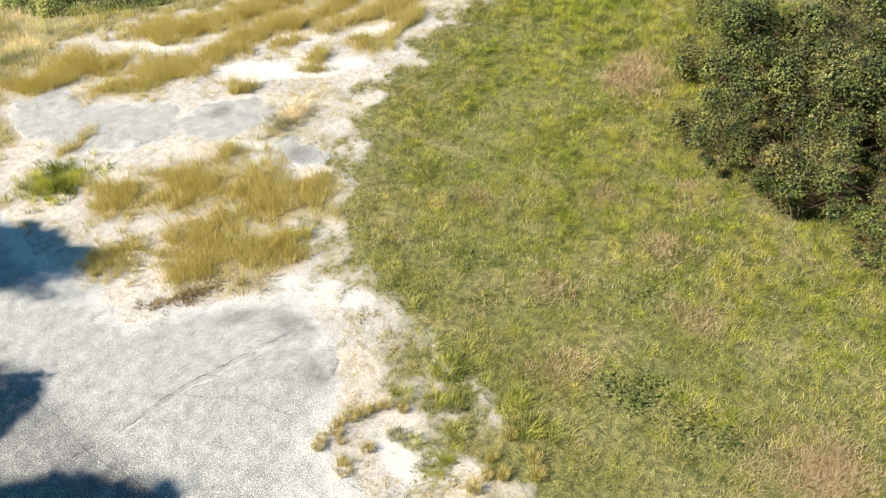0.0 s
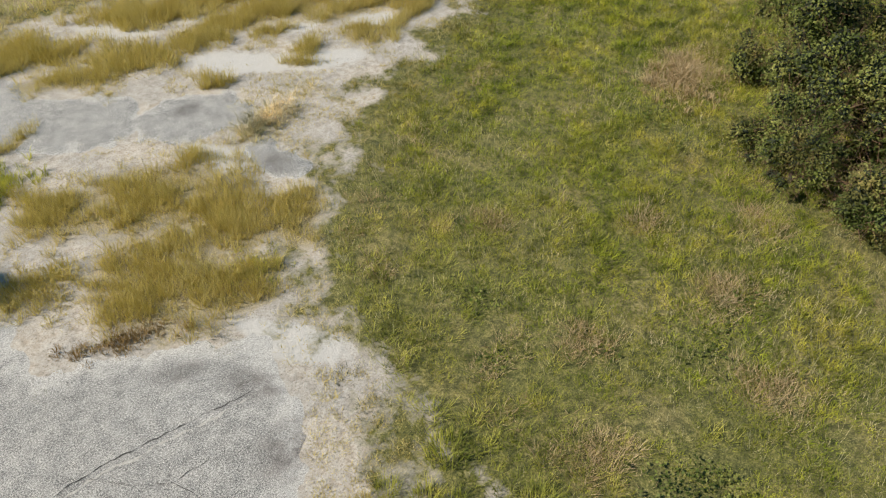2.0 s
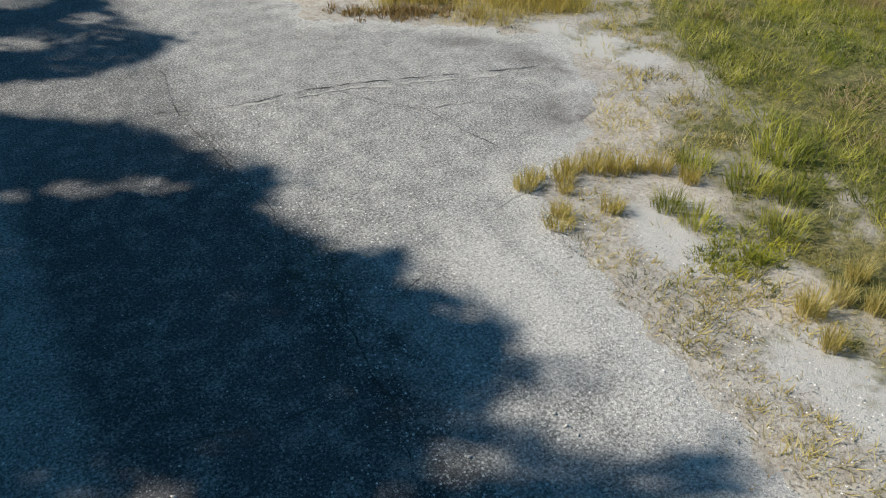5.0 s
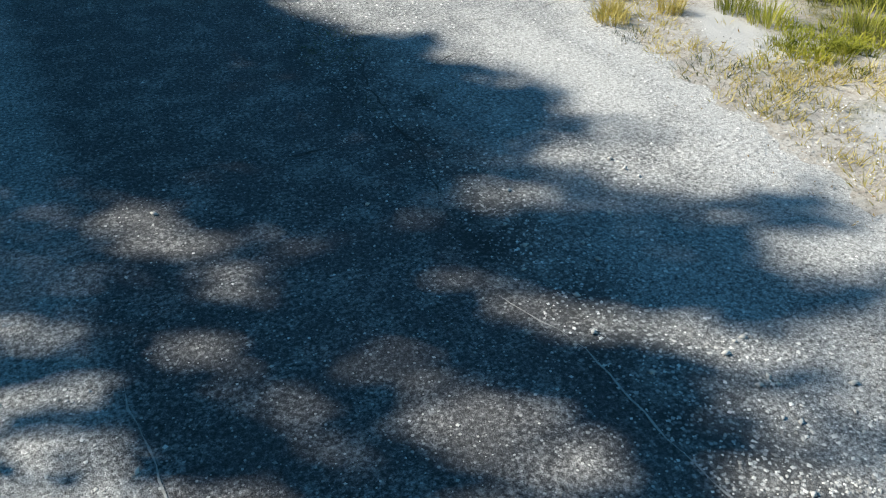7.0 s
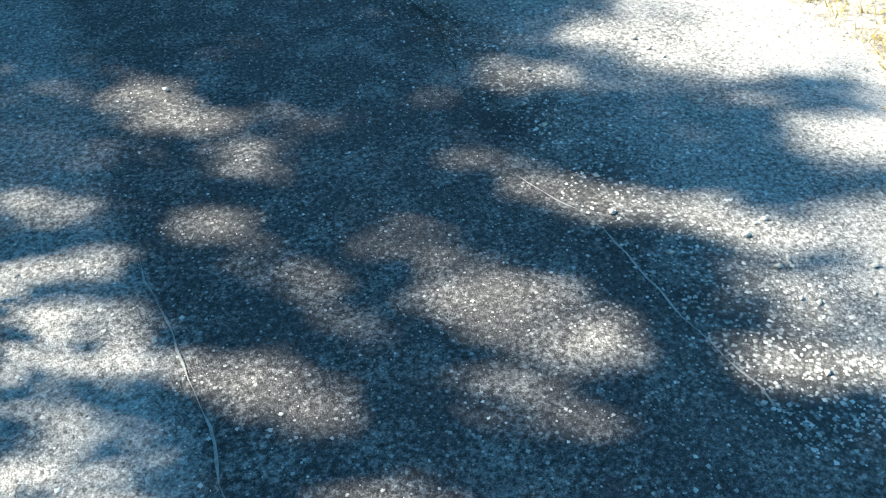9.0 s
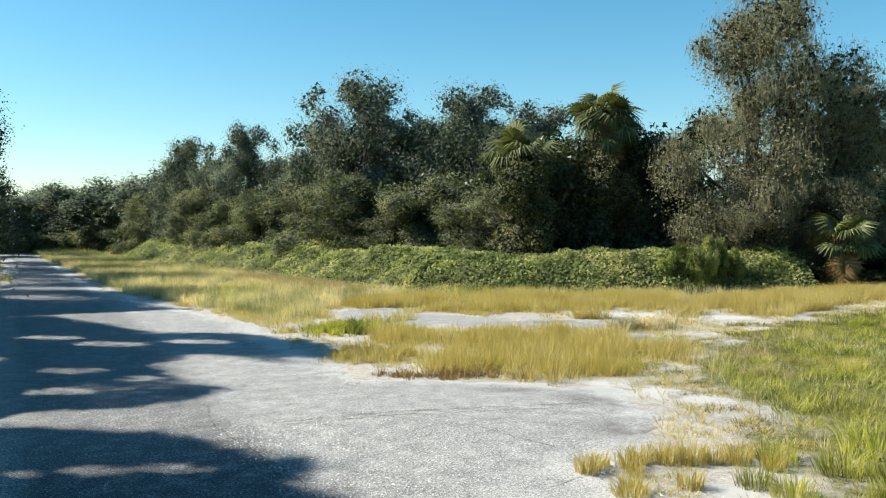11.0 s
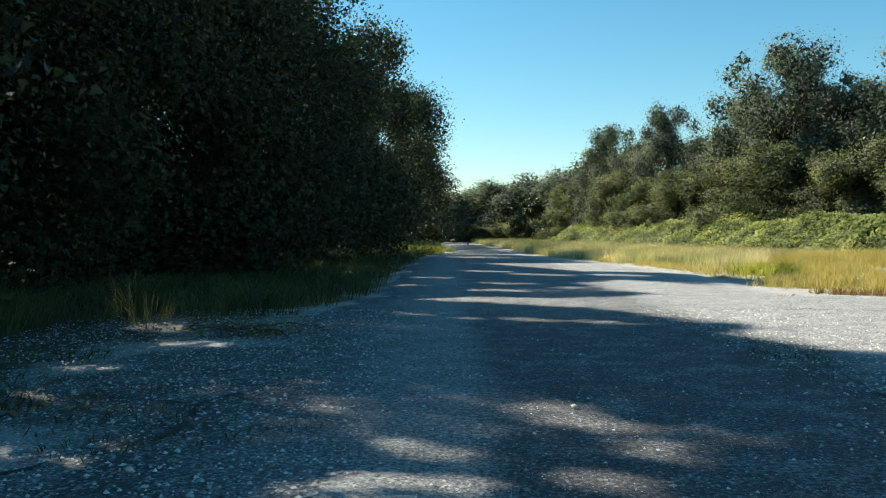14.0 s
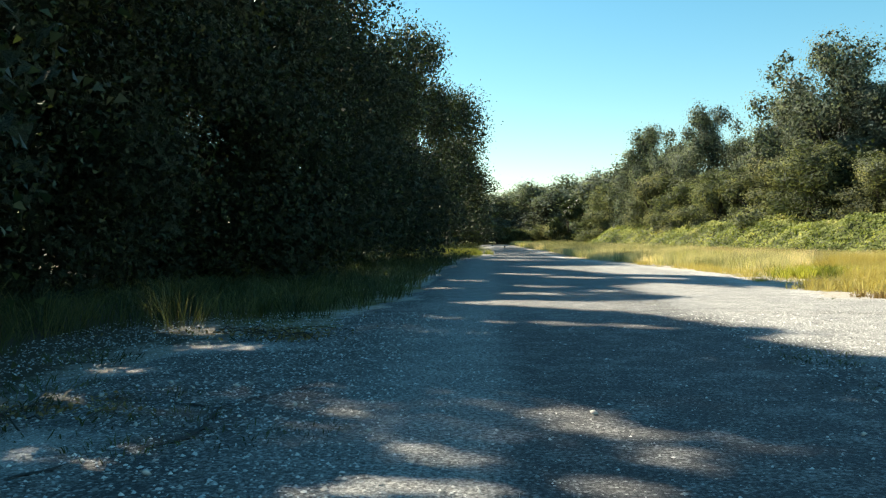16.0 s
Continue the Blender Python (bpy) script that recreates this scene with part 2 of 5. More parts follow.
def asphalt_material():
    """Worn grey asphalt with pale chips, a darker relaid lane, white dust and stains."""
    m, nt, b = nodes_of("worn_asphalt")
    v, v2, dots = voro(nt, 135), voro(nt, 300), voro(nt, 46)
    sep = node(nt, "SeparateColor")
    nt.links.new(v.outputs["Color"], sep.inputs[0])
    sep2 = node(nt, "SeparateColor")
    nt.links.new(v2.outputs["Color"], sep2.inputs[0])
    big, mid, fine = noise_of(nt, 0.5, 4, 0.6), noise_of(nt, 3.0, 5, 0.65), noise_of(nt, 130, 3, 0.7)
    chip = ramp(nt, sep.outputs[0], [(0.0, (0.08, 0.08, 0.082)), (0.45, (0.18, 0.18, 0.177)), (0.8, (0.29, 0.285, 0.275)), (1.0, (0.5, 0.49, 0.47))])
    chip2 = ramp(nt, sep2.outputs[1], [(0.0, (0.06, 0.06, 0.063)), (0.6, (0.22, 0.217, 0.213)), (1.0, (0.5, 0.49, 0.47))])
    c = mix(nt, 0.5, chip, chip2)
    speck = noise_of(nt, 34, 3, 0.8)
    c = mix(nt, 1.0, c, ramp(nt, speck, [(0.36, (0.36, 0.36, 0.36)), (0.5, (0.95, 0.95, 0.95)), (0.62, (1.9, 1.9, 1.88))]), "MULTIPLY")
    c = mix(nt, ramp(nt, big, [(0.35, (0, 0, 0)), (0.7, (0.5, 0.5, 0.5))]), c, mix(nt, 1.0, c, (0.66, 0.65, 0.64), "MULTIPLY"))
    v3 = voro(nt, 52)
    sep3 = node(nt, "SeparateColor")
    nt.links.new(v3.outputs["Color"], sep3.inputs[0])
    grit = ramp(nt, sep3.outputs[0], [(0.0, (0.03, 0.03, 0.031)), (0.55, (0.075, 0.075, 0.075)), (0.8, (0.17, 0.167, 0.163)), (0.93, (0.46, 0.45, 0.43)), (1.0, (0.72, 0.70, 0.67))])
    grit = mix(nt, ramp(nt, v3.outputs["Distance"], [(0.35, (0, 0, 0)), (0.75, (1, 1, 1))]), grit, (0.035, 0.033, 0.031))
    c = mix(nt, calc(nt, "MULTIPLY", attr(nt, "gravel"), 0.85), c, grit)
    lane = mix(nt, 1.0, c, (0.37, 0.37, 0.39), "MULTIPLY")
    c = mix(nt, attr(nt, "lane"), c, lane)
    dustf = calc(nt, "MULTIPLY_ADD", calc(nt, "SUBTRACT", calc(nt, "ADD", calc(nt, "ADD", attr(nt, "dust"), calc(nt, "MULTIPLY", calc(nt, "SUBTRACT", speck, 0.5), 1.1)), calc(nt, "MULTIPLY", calc(nt, "SUBTRACT", mid, 0.5), 1.3)), 0.3), 1.6, True)
    c = mix(nt, calc(nt, "MULTIPLY", dustf, 0.75), c, mix(nt, 0.35, ramp(nt, sep.outputs[0], [(0.0, (0.20, 0.19, 0.18)), (0.35, (0.42, 0.40, 0.375)), (1.0, (0.74, 0.715, 0.68))]), ramp(nt, speck, [(0.36, (0.18, 0.17, 0.16)), (0.5, (0.46, 0.44, 0.41)), (0.62, (0.85, 0.82, 0.78))])))
    dot_rnd = node(nt, "SeparateColor")
    nt.links.new(dots.outputs["Color"], dot_rnd.inputs[0])
    dot = calc(nt, "MULTIPLY", ramp(nt, dot_rnd.outputs[0], [(0.70, (0, 0, 0)), (0.72, (1, 1, 1))]), calc(nt, "LESS_THAN", dots.outputs["Distance"], calc(nt, "MULTIPLY", dot_rnd.outputs[1], 0.42)))
    c = mix(nt, calc(nt, "MULTIPLY", dot, 0.85), c, mix(nt, dot_rnd.outputs[2], (0.30, 0.29, 0.27), (0.80, 0.78, 0.74)))
    pit = calc(nt, "MULTIPLY", ramp(nt, dot_rnd.outputs[0], [(0.24, (1, 1, 1)), (0.26, (0, 0, 0))]), calc(nt, "LESS_THAN", dots.outputs["Distance"], calc(nt, "MULTIPLY", dot_rnd.outputs[1], 0.45)))
    c = mix(nt, calc(nt, "MULTIPLY", pit, 0.7), c, (0.07, 0.068, 0.066))
    stain = calc(nt, "MULTIPLY", attr(nt, "stain"), ramp(nt, mid, [(0.35, (0, 0, 0)), (0.6, (1, 1, 1))]))
    c = mix(nt, stain, c, mix(nt, 1.0, c, (0.42, 0.40, 0.40), "MULTIPLY"))
    nt.links.new(c, b.inputs["Base Color"])
    b.inputs["Roughness"].default_value = 0.85
    h = calc(nt, "SUBTRACT", 1.0, v.outputs["Distance"])
    bump(nt, b, calc(nt, "ADD", h, calc(nt, "MULTIPLY", fine, 0.4)), 0.6, 0.008)
    return m


def plain_material(name, a, c, scale, rough=0.9):
    m, nt, b = nodes_of(name)
    n = noise_of(nt, scale, 4, 0.65)
    nt.links.new(ramp(nt, n, [(0.3, a), (0.7, c)]), b.inputs["Base Color"])
    b.inputs["Roughness"].default_value = rough
    bump(nt, b, n, 0.5, 0.01)
    return m


def stone_material():
    m, nt, b = nodes_of("limestone")
    g = node(nt, "NewGeometry")
    c = ramp(nt, g.outputs["Random Per Island"], [(0.0, (0.12, 0.115, 0.11)), (0.4, (0.42, 0.41, 0.39)), (1.0, (0.85, 0.83, 0.79))])
    n = noise_of(nt, 90, 3)
    nt.links.new(mix(nt, 0.4, c, mix(nt, n, (0.2, 0.19, 0.18), (0.8, 0.78, 0.75)), "OVERLAY"), b.inputs["Base Color"])
    b.inputs["Roughness"].default_value = 0.85
    return m


# shade deep in the crowns is put into these dark colours, paler far off
INNER_SHADE, FAR_INNER_SHADE = inner_material("inner_shade_foliage", (0.018, 0.025, 0.012), (0.05, 0.065, 0.028)), inner_material("far_inner_shade_foliage", (0.075, 0.088, 0.058), (0.15, 0.165, 0.11))
BARK, SOIL, ASPHALT, STONE = bark_material(), soil_material(), asphalt_material(), stone_material()
CRACK = plain_material("crack_dirt", (0.02, 0.019, 0.018), (0.07, 0.065, 0.06), 30)
JOINT = plain_material("joint_sand", (0.26, 0.245, 0.225), (0.50, 0.48, 0.445), 40)
EARTH = plain_material("bank_earth", (0.03, 0.035, 0.012), (0.09, 0.10, 0.035), 6)


# ---- mesh helpers ----
def mesh_from(name, co, faces_size, index, material):
    """A mesh from plain arrays: points, corners per face (one number) and corner indices."""
    me = bpy.data.meshes.new(name)
    nf = len(index) // faces_size
    me.vertices.add(len(co))
    me.vertices.foreach_set("co", np.ascontiguousarray(co, dtype=np.float32).ravel())
    me.loops.add(len(index))
    me.loops.foreach_set("vertex_index", np.ascontiguousarray(index, dtype=np.int32))
    me.polygons.add(nf)
    me.polygons.foreach_set("loop_start", np.arange(0, nf * faces_size, faces_size, dtype=np.int32))
    me.polygons.foreach_set("loop_total", np.full(nf, faces_size, dtype=np.int32))
    me.update(calc_edges=True)
    me.materials.append(material)
    return me


def smooth(me):
    me.polygons.foreach_set("use_smooth", np.ones(len(me.polygons), dtype=bool))
    return me


def part(name, me, parent, label=""):
    ob = new(name, me)
    ob.parent = parent
    return tagged(ob, label) if label else ob


def unit(v):
    return v / np.maximum(np.linalg.norm(v, axis=1, keepdims=True), 1e-6)


def leaf_mesh(name, centre, normal, size, material, aspect=0.55, corners=4):
    """Pointed leaves, one folded quad each."""
    n = len(centre)
    nrm = unit(normal)
    a = unit(np.cross(nrm, rng.normal(size=(n, 3))))
    b = np.cross(nrm, a)
    s = size[:, None]
    co = np.empty((n, 4, 3))
    co[:, 0] = centre - a * s
    co[:, 1] = centre + b * s * aspect + nrm * s * 0.18
    co[:, 2] = centre + a * s
    co[:, 3] = centre - b * s * aspect + nrm * s * 0.18
    if corners == 3:
        co = co[:, :3]
        co[:, 1] += b * s * aspect
    return mesh_from(name, co.reshape(-1, 3), corners, np.arange(n * corners), material)


def blade_arrays(base, height, width, lean, azim):
    """Grass blades: bent strips of a quad and a point, as two quads worth of triangles."""
    n = len(base)
    d = np.stack([np.cos(azim), np.sin(azim), np.zeros(n)], 1)
    side = np.stack([-np.sin(azim), np.cos(azim), np.zeros(n)], 1)
    turn = rng.uniform(0, math.pi, n)
    side = side * np.cos(turn)[:, None] + d * np.sin(turn)[:, None]
    up = np.array([0, 0, 1.0])
    h, w, l = height[:, None], width[:, None], lean[:, None]
    mid_p = base + up * h * 0.55 + d * h * l * 0.3
    tip = base + up * h * (1 - 0.25 * l) + d * h * l
    co = np.empty((n, 5, 3))
    co[:, 0], co[:, 1] = base - side * w * 0.5, base + side * w * 0.5
    co[:, 2], co[:, 3] = mid_p + side * w * 0.45, mid_p - side * w * 0.45
    co[:, 4] = tip
    k = np.arange(n)[:, None] * 5
    tri = np.concatenate([k + [0, 1, 2], k + [0, 2, 3], k + [3, 2, 4]], 1)
    return co.reshape(-1, 3), tri.ravel()


def blade_mesh(name, base, height, width, lean, azim, material):
    co, tri = blade_arrays(base, height, width, lean, azim)
    return mesh_from(name, co, 3, tri, material)


def spike_mesh(name, base, height, width, lean, azim, material):
    """Fine grass: one slender triangle a blade."""
    n = len(base)
    d = np.stack([np.cos(azim), np.sin(azim), np.zeros(n)], 1)
    turn = azim + rng.uniform(0, math.pi, n)
    side = np.stack([np.cos(turn), np.sin(turn), np.zeros(n)], 1) * width[:, None] * 0.5
    h, l = height[:, None], lean[:, None]
    co = np.empty((n, 3, 3))
    co[:, 0], co[:, 1] = base - side, base + side
    co[:, 2] = base + np.array([0, 0, 1.0]) * h * (1 - 0.25 * l) + d * h * l
    return mesh_from(name, co.reshape(-1, 3), 3, np.arange(n * 3), material)


def tuft_blades(centres, heights, per, spread, width, lean=(0.15, 0.6)):
    """Blades gathered in tufts round the given centres."""
    n = len(centres) * per
    c = np.repeat(centres, per, 0)
    h = np.repeat(heights, per) * rng.uniform(0.55, 1.1, n)
    az = rng.uniform(0, 2 * math.pi, n)
    r = spread * np.sqrt(rng.uniform(0, 1, n))
    base = c + np.stack([np.cos(az) * r, np.sin(az) * r, np.full(n, -0.01)], 1)
    return base, h, rng.uniform(0.6, 1.3, n) * width, rng.uniform(*lean, n), az + rng.normal(0, 0.7, n)


def tube_arrays(points, radii, sides=7):
    pts = np.array(points, float)
    co, idx = [], []
    for i, (p, r) in enumerate(zip(pts, radii)):
        d = pts[min(i + 1, len(pts) - 1)] - pts[max(i - 1, 0)]
        d = d / (np.linalg.norm(d) + 1e-9)
        a = np.cross(d, [0.3, 0.9, 0.2])
        a = a / np.linalg.norm(a)
        b = np.cross(d, a)
        for k in range(sides):
            t = 2 * math.pi * k / sides
            co.append(p + (a * math.cos(t) + b * math.sin(t)) * r * (1 + 0.12 * math.sin(3 * t + i)))
    for i in range(len(pts) - 1):
        for k in range(sides):
            j = (k + 1) % sides
            idx += [i * sides + k, i * sides + j, (i + 1) * sides + j, (i + 1) * sides + k]
    return np.array(co), np.array(idx)


def join_arrays(pieces):
    co, idx, at = [], [], 0
    for c, i in pieces:
        co.append(c)
        idx.append(i + at)
        at += len(c)
    return np.concatenate(co), np.concatenate(idx)


def vnoise(p, scale, seed=0):
    """Smooth value noise on an array of plan points, about -1 to 1."""
    q = p[:, :2] * scale + seed * 17.3
    out = np.zeros(len(q))
    for k, amp in ((1.0, 0.55), (2.1, 0.3), (4.3, 0.15)):
        x = q * k
        i = np.floor(x)
        f = x - i
        f = f * f * (3 - 2 * f)

        def rnd(a, b):
            s = np.sin(a * 127.1 + b * 311.7 + seed * 74.7) * 43758.5453
            return (s - np.floor(s)) * 2 - 1
        v = (rnd(i[:, 0], i[:, 1]) * (1 - f[:, 0]) + rnd(i[:, 0] + 1, i[:, 1]) * f[:, 0]) * (1 - f[:, 1]) \
            + (rnd(i[:, 0], i[:, 1] + 1) * (1 - f[:, 0]) + rnd(i[:, 0] + 1, i[:, 1] + 1) * f[:, 0]) * f[:, 1]
        out += amp * v
    return out


def inside(p, poly):
    """Signed distance to a polygon in plan, positive inside."""
    poly = np.array(poly, float)
    d = np.full(len(p), 1e9)
    sign = np.zeros(len(p), bool)
    for a, b in zip(poly, np.roll(poly, -1, 0)):
        e, w = b - a, p[:, :2] - a
        t = np.clip((w @ e) / (e @ e), 0, 1)
        d = np.minimum(d, np.linalg.norm(w - t[:, None] * e, axis=1))
        cross = ((a[1] > p[:, 1]) != (b[1] > p[:, 1])) & (p[:, 0] < (b[0] - a[0]) * (p[:, 1] - a[1]) / (b[1] - a[1] + 1e-12) + a[0])
        sign ^= cross
    return np.where(sign, d, -d)


def ellipse(p, cx, cy, rx, ry, turn=0):
    """About 1 in the middle of an ellipse, 0 on its rim, negative outside."""
    c, s = math.cos(radians(turn)), math.sin(radians(turn))
    x, y = p[:, 0] - cx, p[:, 1] - cy
    return 1 - np.sqrt(((x * c + y * s) / rx) ** 2 + ((-x * s + y * c) / ry) ** 2)


def fuzzy(v):
    return np.clip(v, 0, 1)


# ---- the plan ----
# bare sand and asphalt: the road with the side road that leaves it
BARE = [(5.3, -40), (5.6, 1.5), (6.4, 3.0), (7.5, 5.4), (8.6, 8.2), (9.8, 10.6), (11.4, 12.8), (13.2, 14.6), (16.2, 15.8),
        (20.9, 17.1), (30, 18.6), (60, 21), (60, 26), (30, 23.6), (24, 22.6), (19.6, 24.4), (16.5, 26), (13.5, 27.6), (9.5, 27),
        (5.5, 27), (3.6, 36), (2.9, 55), (2.1, 72), (1.6, 86), (-1.2, 86), (-0.4, 72), (-0.4, 48), (-0.4, 41), (-1.3, 36), (-1.7, 26), (-1.6, 14), (-2.2, 10),
        (-3.8, 9.4), (-4.4, 8), (-4.4, 3), (-4, -40)]
# asphalt that is still whole
PAVED = [(4.6, -40), (4.7, 2), (4.9, 5.2), (5.5, 7.2), (6.8, 8.0), (7.9, 9.2), (8.6, 11.0), (7.4, 12.3), (5.4, 13.6),
         (5.3, 17), (5.6, 21.5), (4.9, 27), (3.2, 36), (2.6, 55), (1.9, 72), (1.4, 84), (-1.0, 84), (-0.2, 72), (-0.2, 48), (-0.2, 41), (-1.0, 36), (-1.4, 26),
         (-1.3, 14), (-1.9, 9.8), (-2.9, 7.5), (-3.2, 3), (-3.0, -40)]
PATCHES = [(10.1, 21.2, 2.0, 1.7, -35), (12.6, 18.7, 1.5, 1.3, -30), (9.4, 23.6, 1.2, 1.6, 0), (12.7, 15.4, 0.6, 1.1, -20)]
# yellow clumps that grow through the side road: x, y, half sizes, turn
CLUMPS = [(9.9, 16.4, 2.1, 1.6, -35), (8.3, 14.0, 1.6, 2.0, -20), (10.5, 14.2, 1.0, 1.5, -25), (8.1, 17.6, 0.9, 1.2, 0),
          (13.6, 22.9, 1.7, 1.0, -35), (16.4, 22.2, 1.8, 0.8, -15), (18.8, 21.9, 1.7, 1.0, -20), (16.0, 24.6, 2.4, 0.9, -35),
          (20.3, 20.2, 2.1, 0.7, -12), (23.5, 19.6, 2.7, 0.75, 5), (21.2, 18.2, 2.4, 0.32, 8), (19.4, 23.4, 2.0, 0.8, -30),
          (23.0, 21.4, 2.6, 0.8, 0), (14.5, 19.5, 0.5, 0.3, -40), (17.6, 19.0, 0.7, 0.35, 40), (29, 21, 5, 2.2, 8), (11.6, 13.2, 0.7, 1.3, -30), (9.0, 12.6, 1.2, 0.7, -30), (17.4, 20.6, 0.9, 0.3, -30), (19.2, 18.6, 0.5, 0.9, 10), (16.6, 18.6, 0.8, 0.25, -40),
          (8.9, 21.2, 1.1, 0.22, 25),
          (11.8, 22.9, 1.2, 0.5, -30), (12.2, 24.8, 1.5, 0.7, -30), (10.4, 25.4, 1.2, 0.8, 0), (17.6, 24.0, 2.0, 0.7, -20), (20.9, 21.3, 1.6, 0.5, -10)]
SLABS = [(15.5, 20.0, 1.9, 0.85, -52), (14.5, 24.6, 1.6, 0.75, -58), (17.4, 18.1, 1.3, 0.6, -20), (19.9, 18.9, 1.2, 0.5, -10), (18.3, 20.2, 0.9, 0.5, -15), (22.6, 18.9, 1.5, 0.35, 6),
         (16.5, 23.4, 1.2, 0.35, -25), (12.0, 16.6, 0.5, 1.3, 20), (8.8, 10.6, 0.5, 1.6, 20), (6.2, 5.6, 0.5, 0.9, 0), (6.0, 3.0, 0.5, 1.2, 10)]
# straw field between the road and the vine bank
FIELD = [(6.4, 22.5), (5.6, 26.4), (3.9, 35), (3.1, 55), (2.3, 72), (1.8, 92), (9, 92), (8.4, 68), (9.4, 52), (11.2, 43), (13.5, 33), (16, 29), (23, 25.6),
         (34, 21.5), (60, 14), (60, 26), (30, 23.6), (24, 22.8), (19.6, 24.7), (16.5, 26.4), (13.5, 28), (10.5, 26.6), (8.4, 25.0), (8, 23)]
VERGE = [(-1.4, 92), (-0.5, 72), (-0.4, 41), (-1.15, 36), (-1.5, 26), (-1.4, 14), (-2.1, 10.4), (-3.7, 9.8), (-4.7, 8.2), (-4.7, 2), (-4.5, -20),
         (-9, -20), (-8.5, 10), (-7.5, 30), (-6, 60), (-5, 110)]

# leaves cut so crowns shade this outline, sparing its flecks: x, y, half length
SHADE = [(-30, 0), (5.0, 0), (4.8, 1.2), (4.6, 2.2), (4.85, 2.8), (4.6, 3.35), (3.55, 3.8), (3.4, 4.25),
         (4.35, 4.3), (3.9, 4.9), (4.1, 5.5), (3.5, 6.2), (3.75, 6.9), (3.1, 7.2), (2.7, 7.8), (2.6, 8.2), (3.45, 8.5), (3.0, 9.0), (2.4, 9.9), (2.1, 10.6), (1.25, 11.6), (0.1, 12.4), (-0.5, 12.7),
         (-0.5, 12.8), (0.1, 12.85), (1.3, 12.75), (2.0, 12.65), (2.8, 13.0), (3.3, 13.7), (2.6, 14.6), (2.5, 16.3), (3.4, 17.4), (4.5, 15.4), (5.6, 15.0), (6.9, 14.9), (6.4, 16.6),
         (6.0, 18.8), (4.8, 20.6), (3.2, 21.5), (1.8, 24.9), (1.0, 27), (-30, 27)]
# from, to, half width, share of the sun that comes through
FLECKS = [(0.39, 4.85, 0.72, 4.25, 0.15, 0.75), (0.80, 3.92, 0.92, 3.72, 0.13, 0.55), (1.05, 4.25, 1.22, 4.05, 0.10, 0.35), (0.36, 3.42, 0.58, 3.32, 0.13, 0.6),
          (0.57, 3.02, 0.74, 2.72, 0.16, 0.5), (0.74, 2.62, 0.95, 2.35, 0.12, 0.4), (1.93, 3.98, 2.05, 3.95, 0.10, 0.35), (1.92, 3.30, 2.02, 3.24, 0.11, 0.5),
          (2.08, 2.92, 3.10, 2.05, 0.17, 0.8), (1.44, 2.36, 1.74, 1.95, 0.20, 0.85), (1.15, 2.95, 1.45, 2.75, 0.14, 0.4), (-0.60, 3.15, -0.05, 2.70, 0.24, 0.85), (0.0, 2.65, 0.62, 2.10, 0.15, 0.85),
          (-0.65, 2.45, -0.20, 2.0, 0.26, 0.45), (-0.55, 1.5, -0.2, 1.3, 0.22, 0.3), (1.22, 1.88, 1.45, 1.78, 0.12, 0.35), (1.35, 1.58, 1.55, 1.52, 0.11, 0.35), (0.50, 1.52, 0.95, 1.14, 0.18, 0.55), (1.13, 1.0, 1.70, 0.5, 0.13, 0.65),
          (2.42, 1.45, 2.85, 1.20, 0.13, 0.75), (3.0, 1.75, 4.4, 1.5, 0.42, 0.55), (3.9, 2.55, 4.7, 2.35, 0.25, 0.65), (-0.40, 3.95, -0.05, 3.75, 0.11, 0.25), (-0.75, 4.78, -0.55, 4.66, 0.08, 0.3), (3.42, 5.72, 3.62, 5.55, 0.13, 0.6), (2.55, 4.10, 2.85, 3.85, 0.15, 0.45),
          (-2.95, 6.45, -2.70, 6.30, 0.20, 0.45), (-2.70, 7.80, -2.20, 7.60, 0.22, 0.5), (-2.10, 3.80, -1.75, 3.65, 0.14, 0.3), (-1.70, 4.05, -1.45, 3.90, 0.12, 0.25),
          (-0.45, 3.40, -0.10, 3.32, 0.14, 0.75), (-2.9, 5.2, -2.5, 5.0, 0.15, 0.4), (0.0, 9.92, 0.25, 9.80, 0.13, 0.6), (0.65, 9.70, 1.05, 9.45, 0.17, 0.7), (1.35, 9.45, 1.75, 9.15, 0.17, 0.7),
          (-0.75, 10.5, -0.45, 10.3, 0.14, 0.5), (0.7, 16.7, 1.2, 16.3, 0.3, 0.75), (0.4, 14.6, 1.0, 14.3, 0.25, 0.75), (1.5, 20.1, 2.3, 19.6, 0.35, 0.8), (-0.8, 18.9, -0.2, 18.5, 0.3, 0.7),
          (0.4, 21.8, 1.2, 21.3, 0.3, 0.8), (3.3, 19.6, 4.0, 19.1, 0.3, 0.7), (1.8, 15.2, 2.1, 15.0, 0.2, 0.6), (-1.2, 16.2, -0.7, 15.9, 0.25, 0.6), (-3.4, 9.3, -3.1, 9.1, 0.25, 0.5)]


def openness(g):
    """How much of the sun is let through to these points of the ground, 0 to 1."""
    bent = g + 0.12 * np.stack([vnoise(g, 3.4, 52), vnoise(g, 3.4, 53)], 1)
    out = np.zeros(len(g))
    for x0, y0, x1, y1, half, share in FLECKS:
        e = np.array([x1 - x0, y1 - y0])
        w = bent - [x0, y0]
        t = np.clip((w @ e) / (e @ e), 0, 1)
        d = np.linalg.norm(w - t[:, None] * e, axis=1)
        out = np.maximum(out, share * np.clip(1.9 - 1.45 * d / half, 0, 1))
    return out


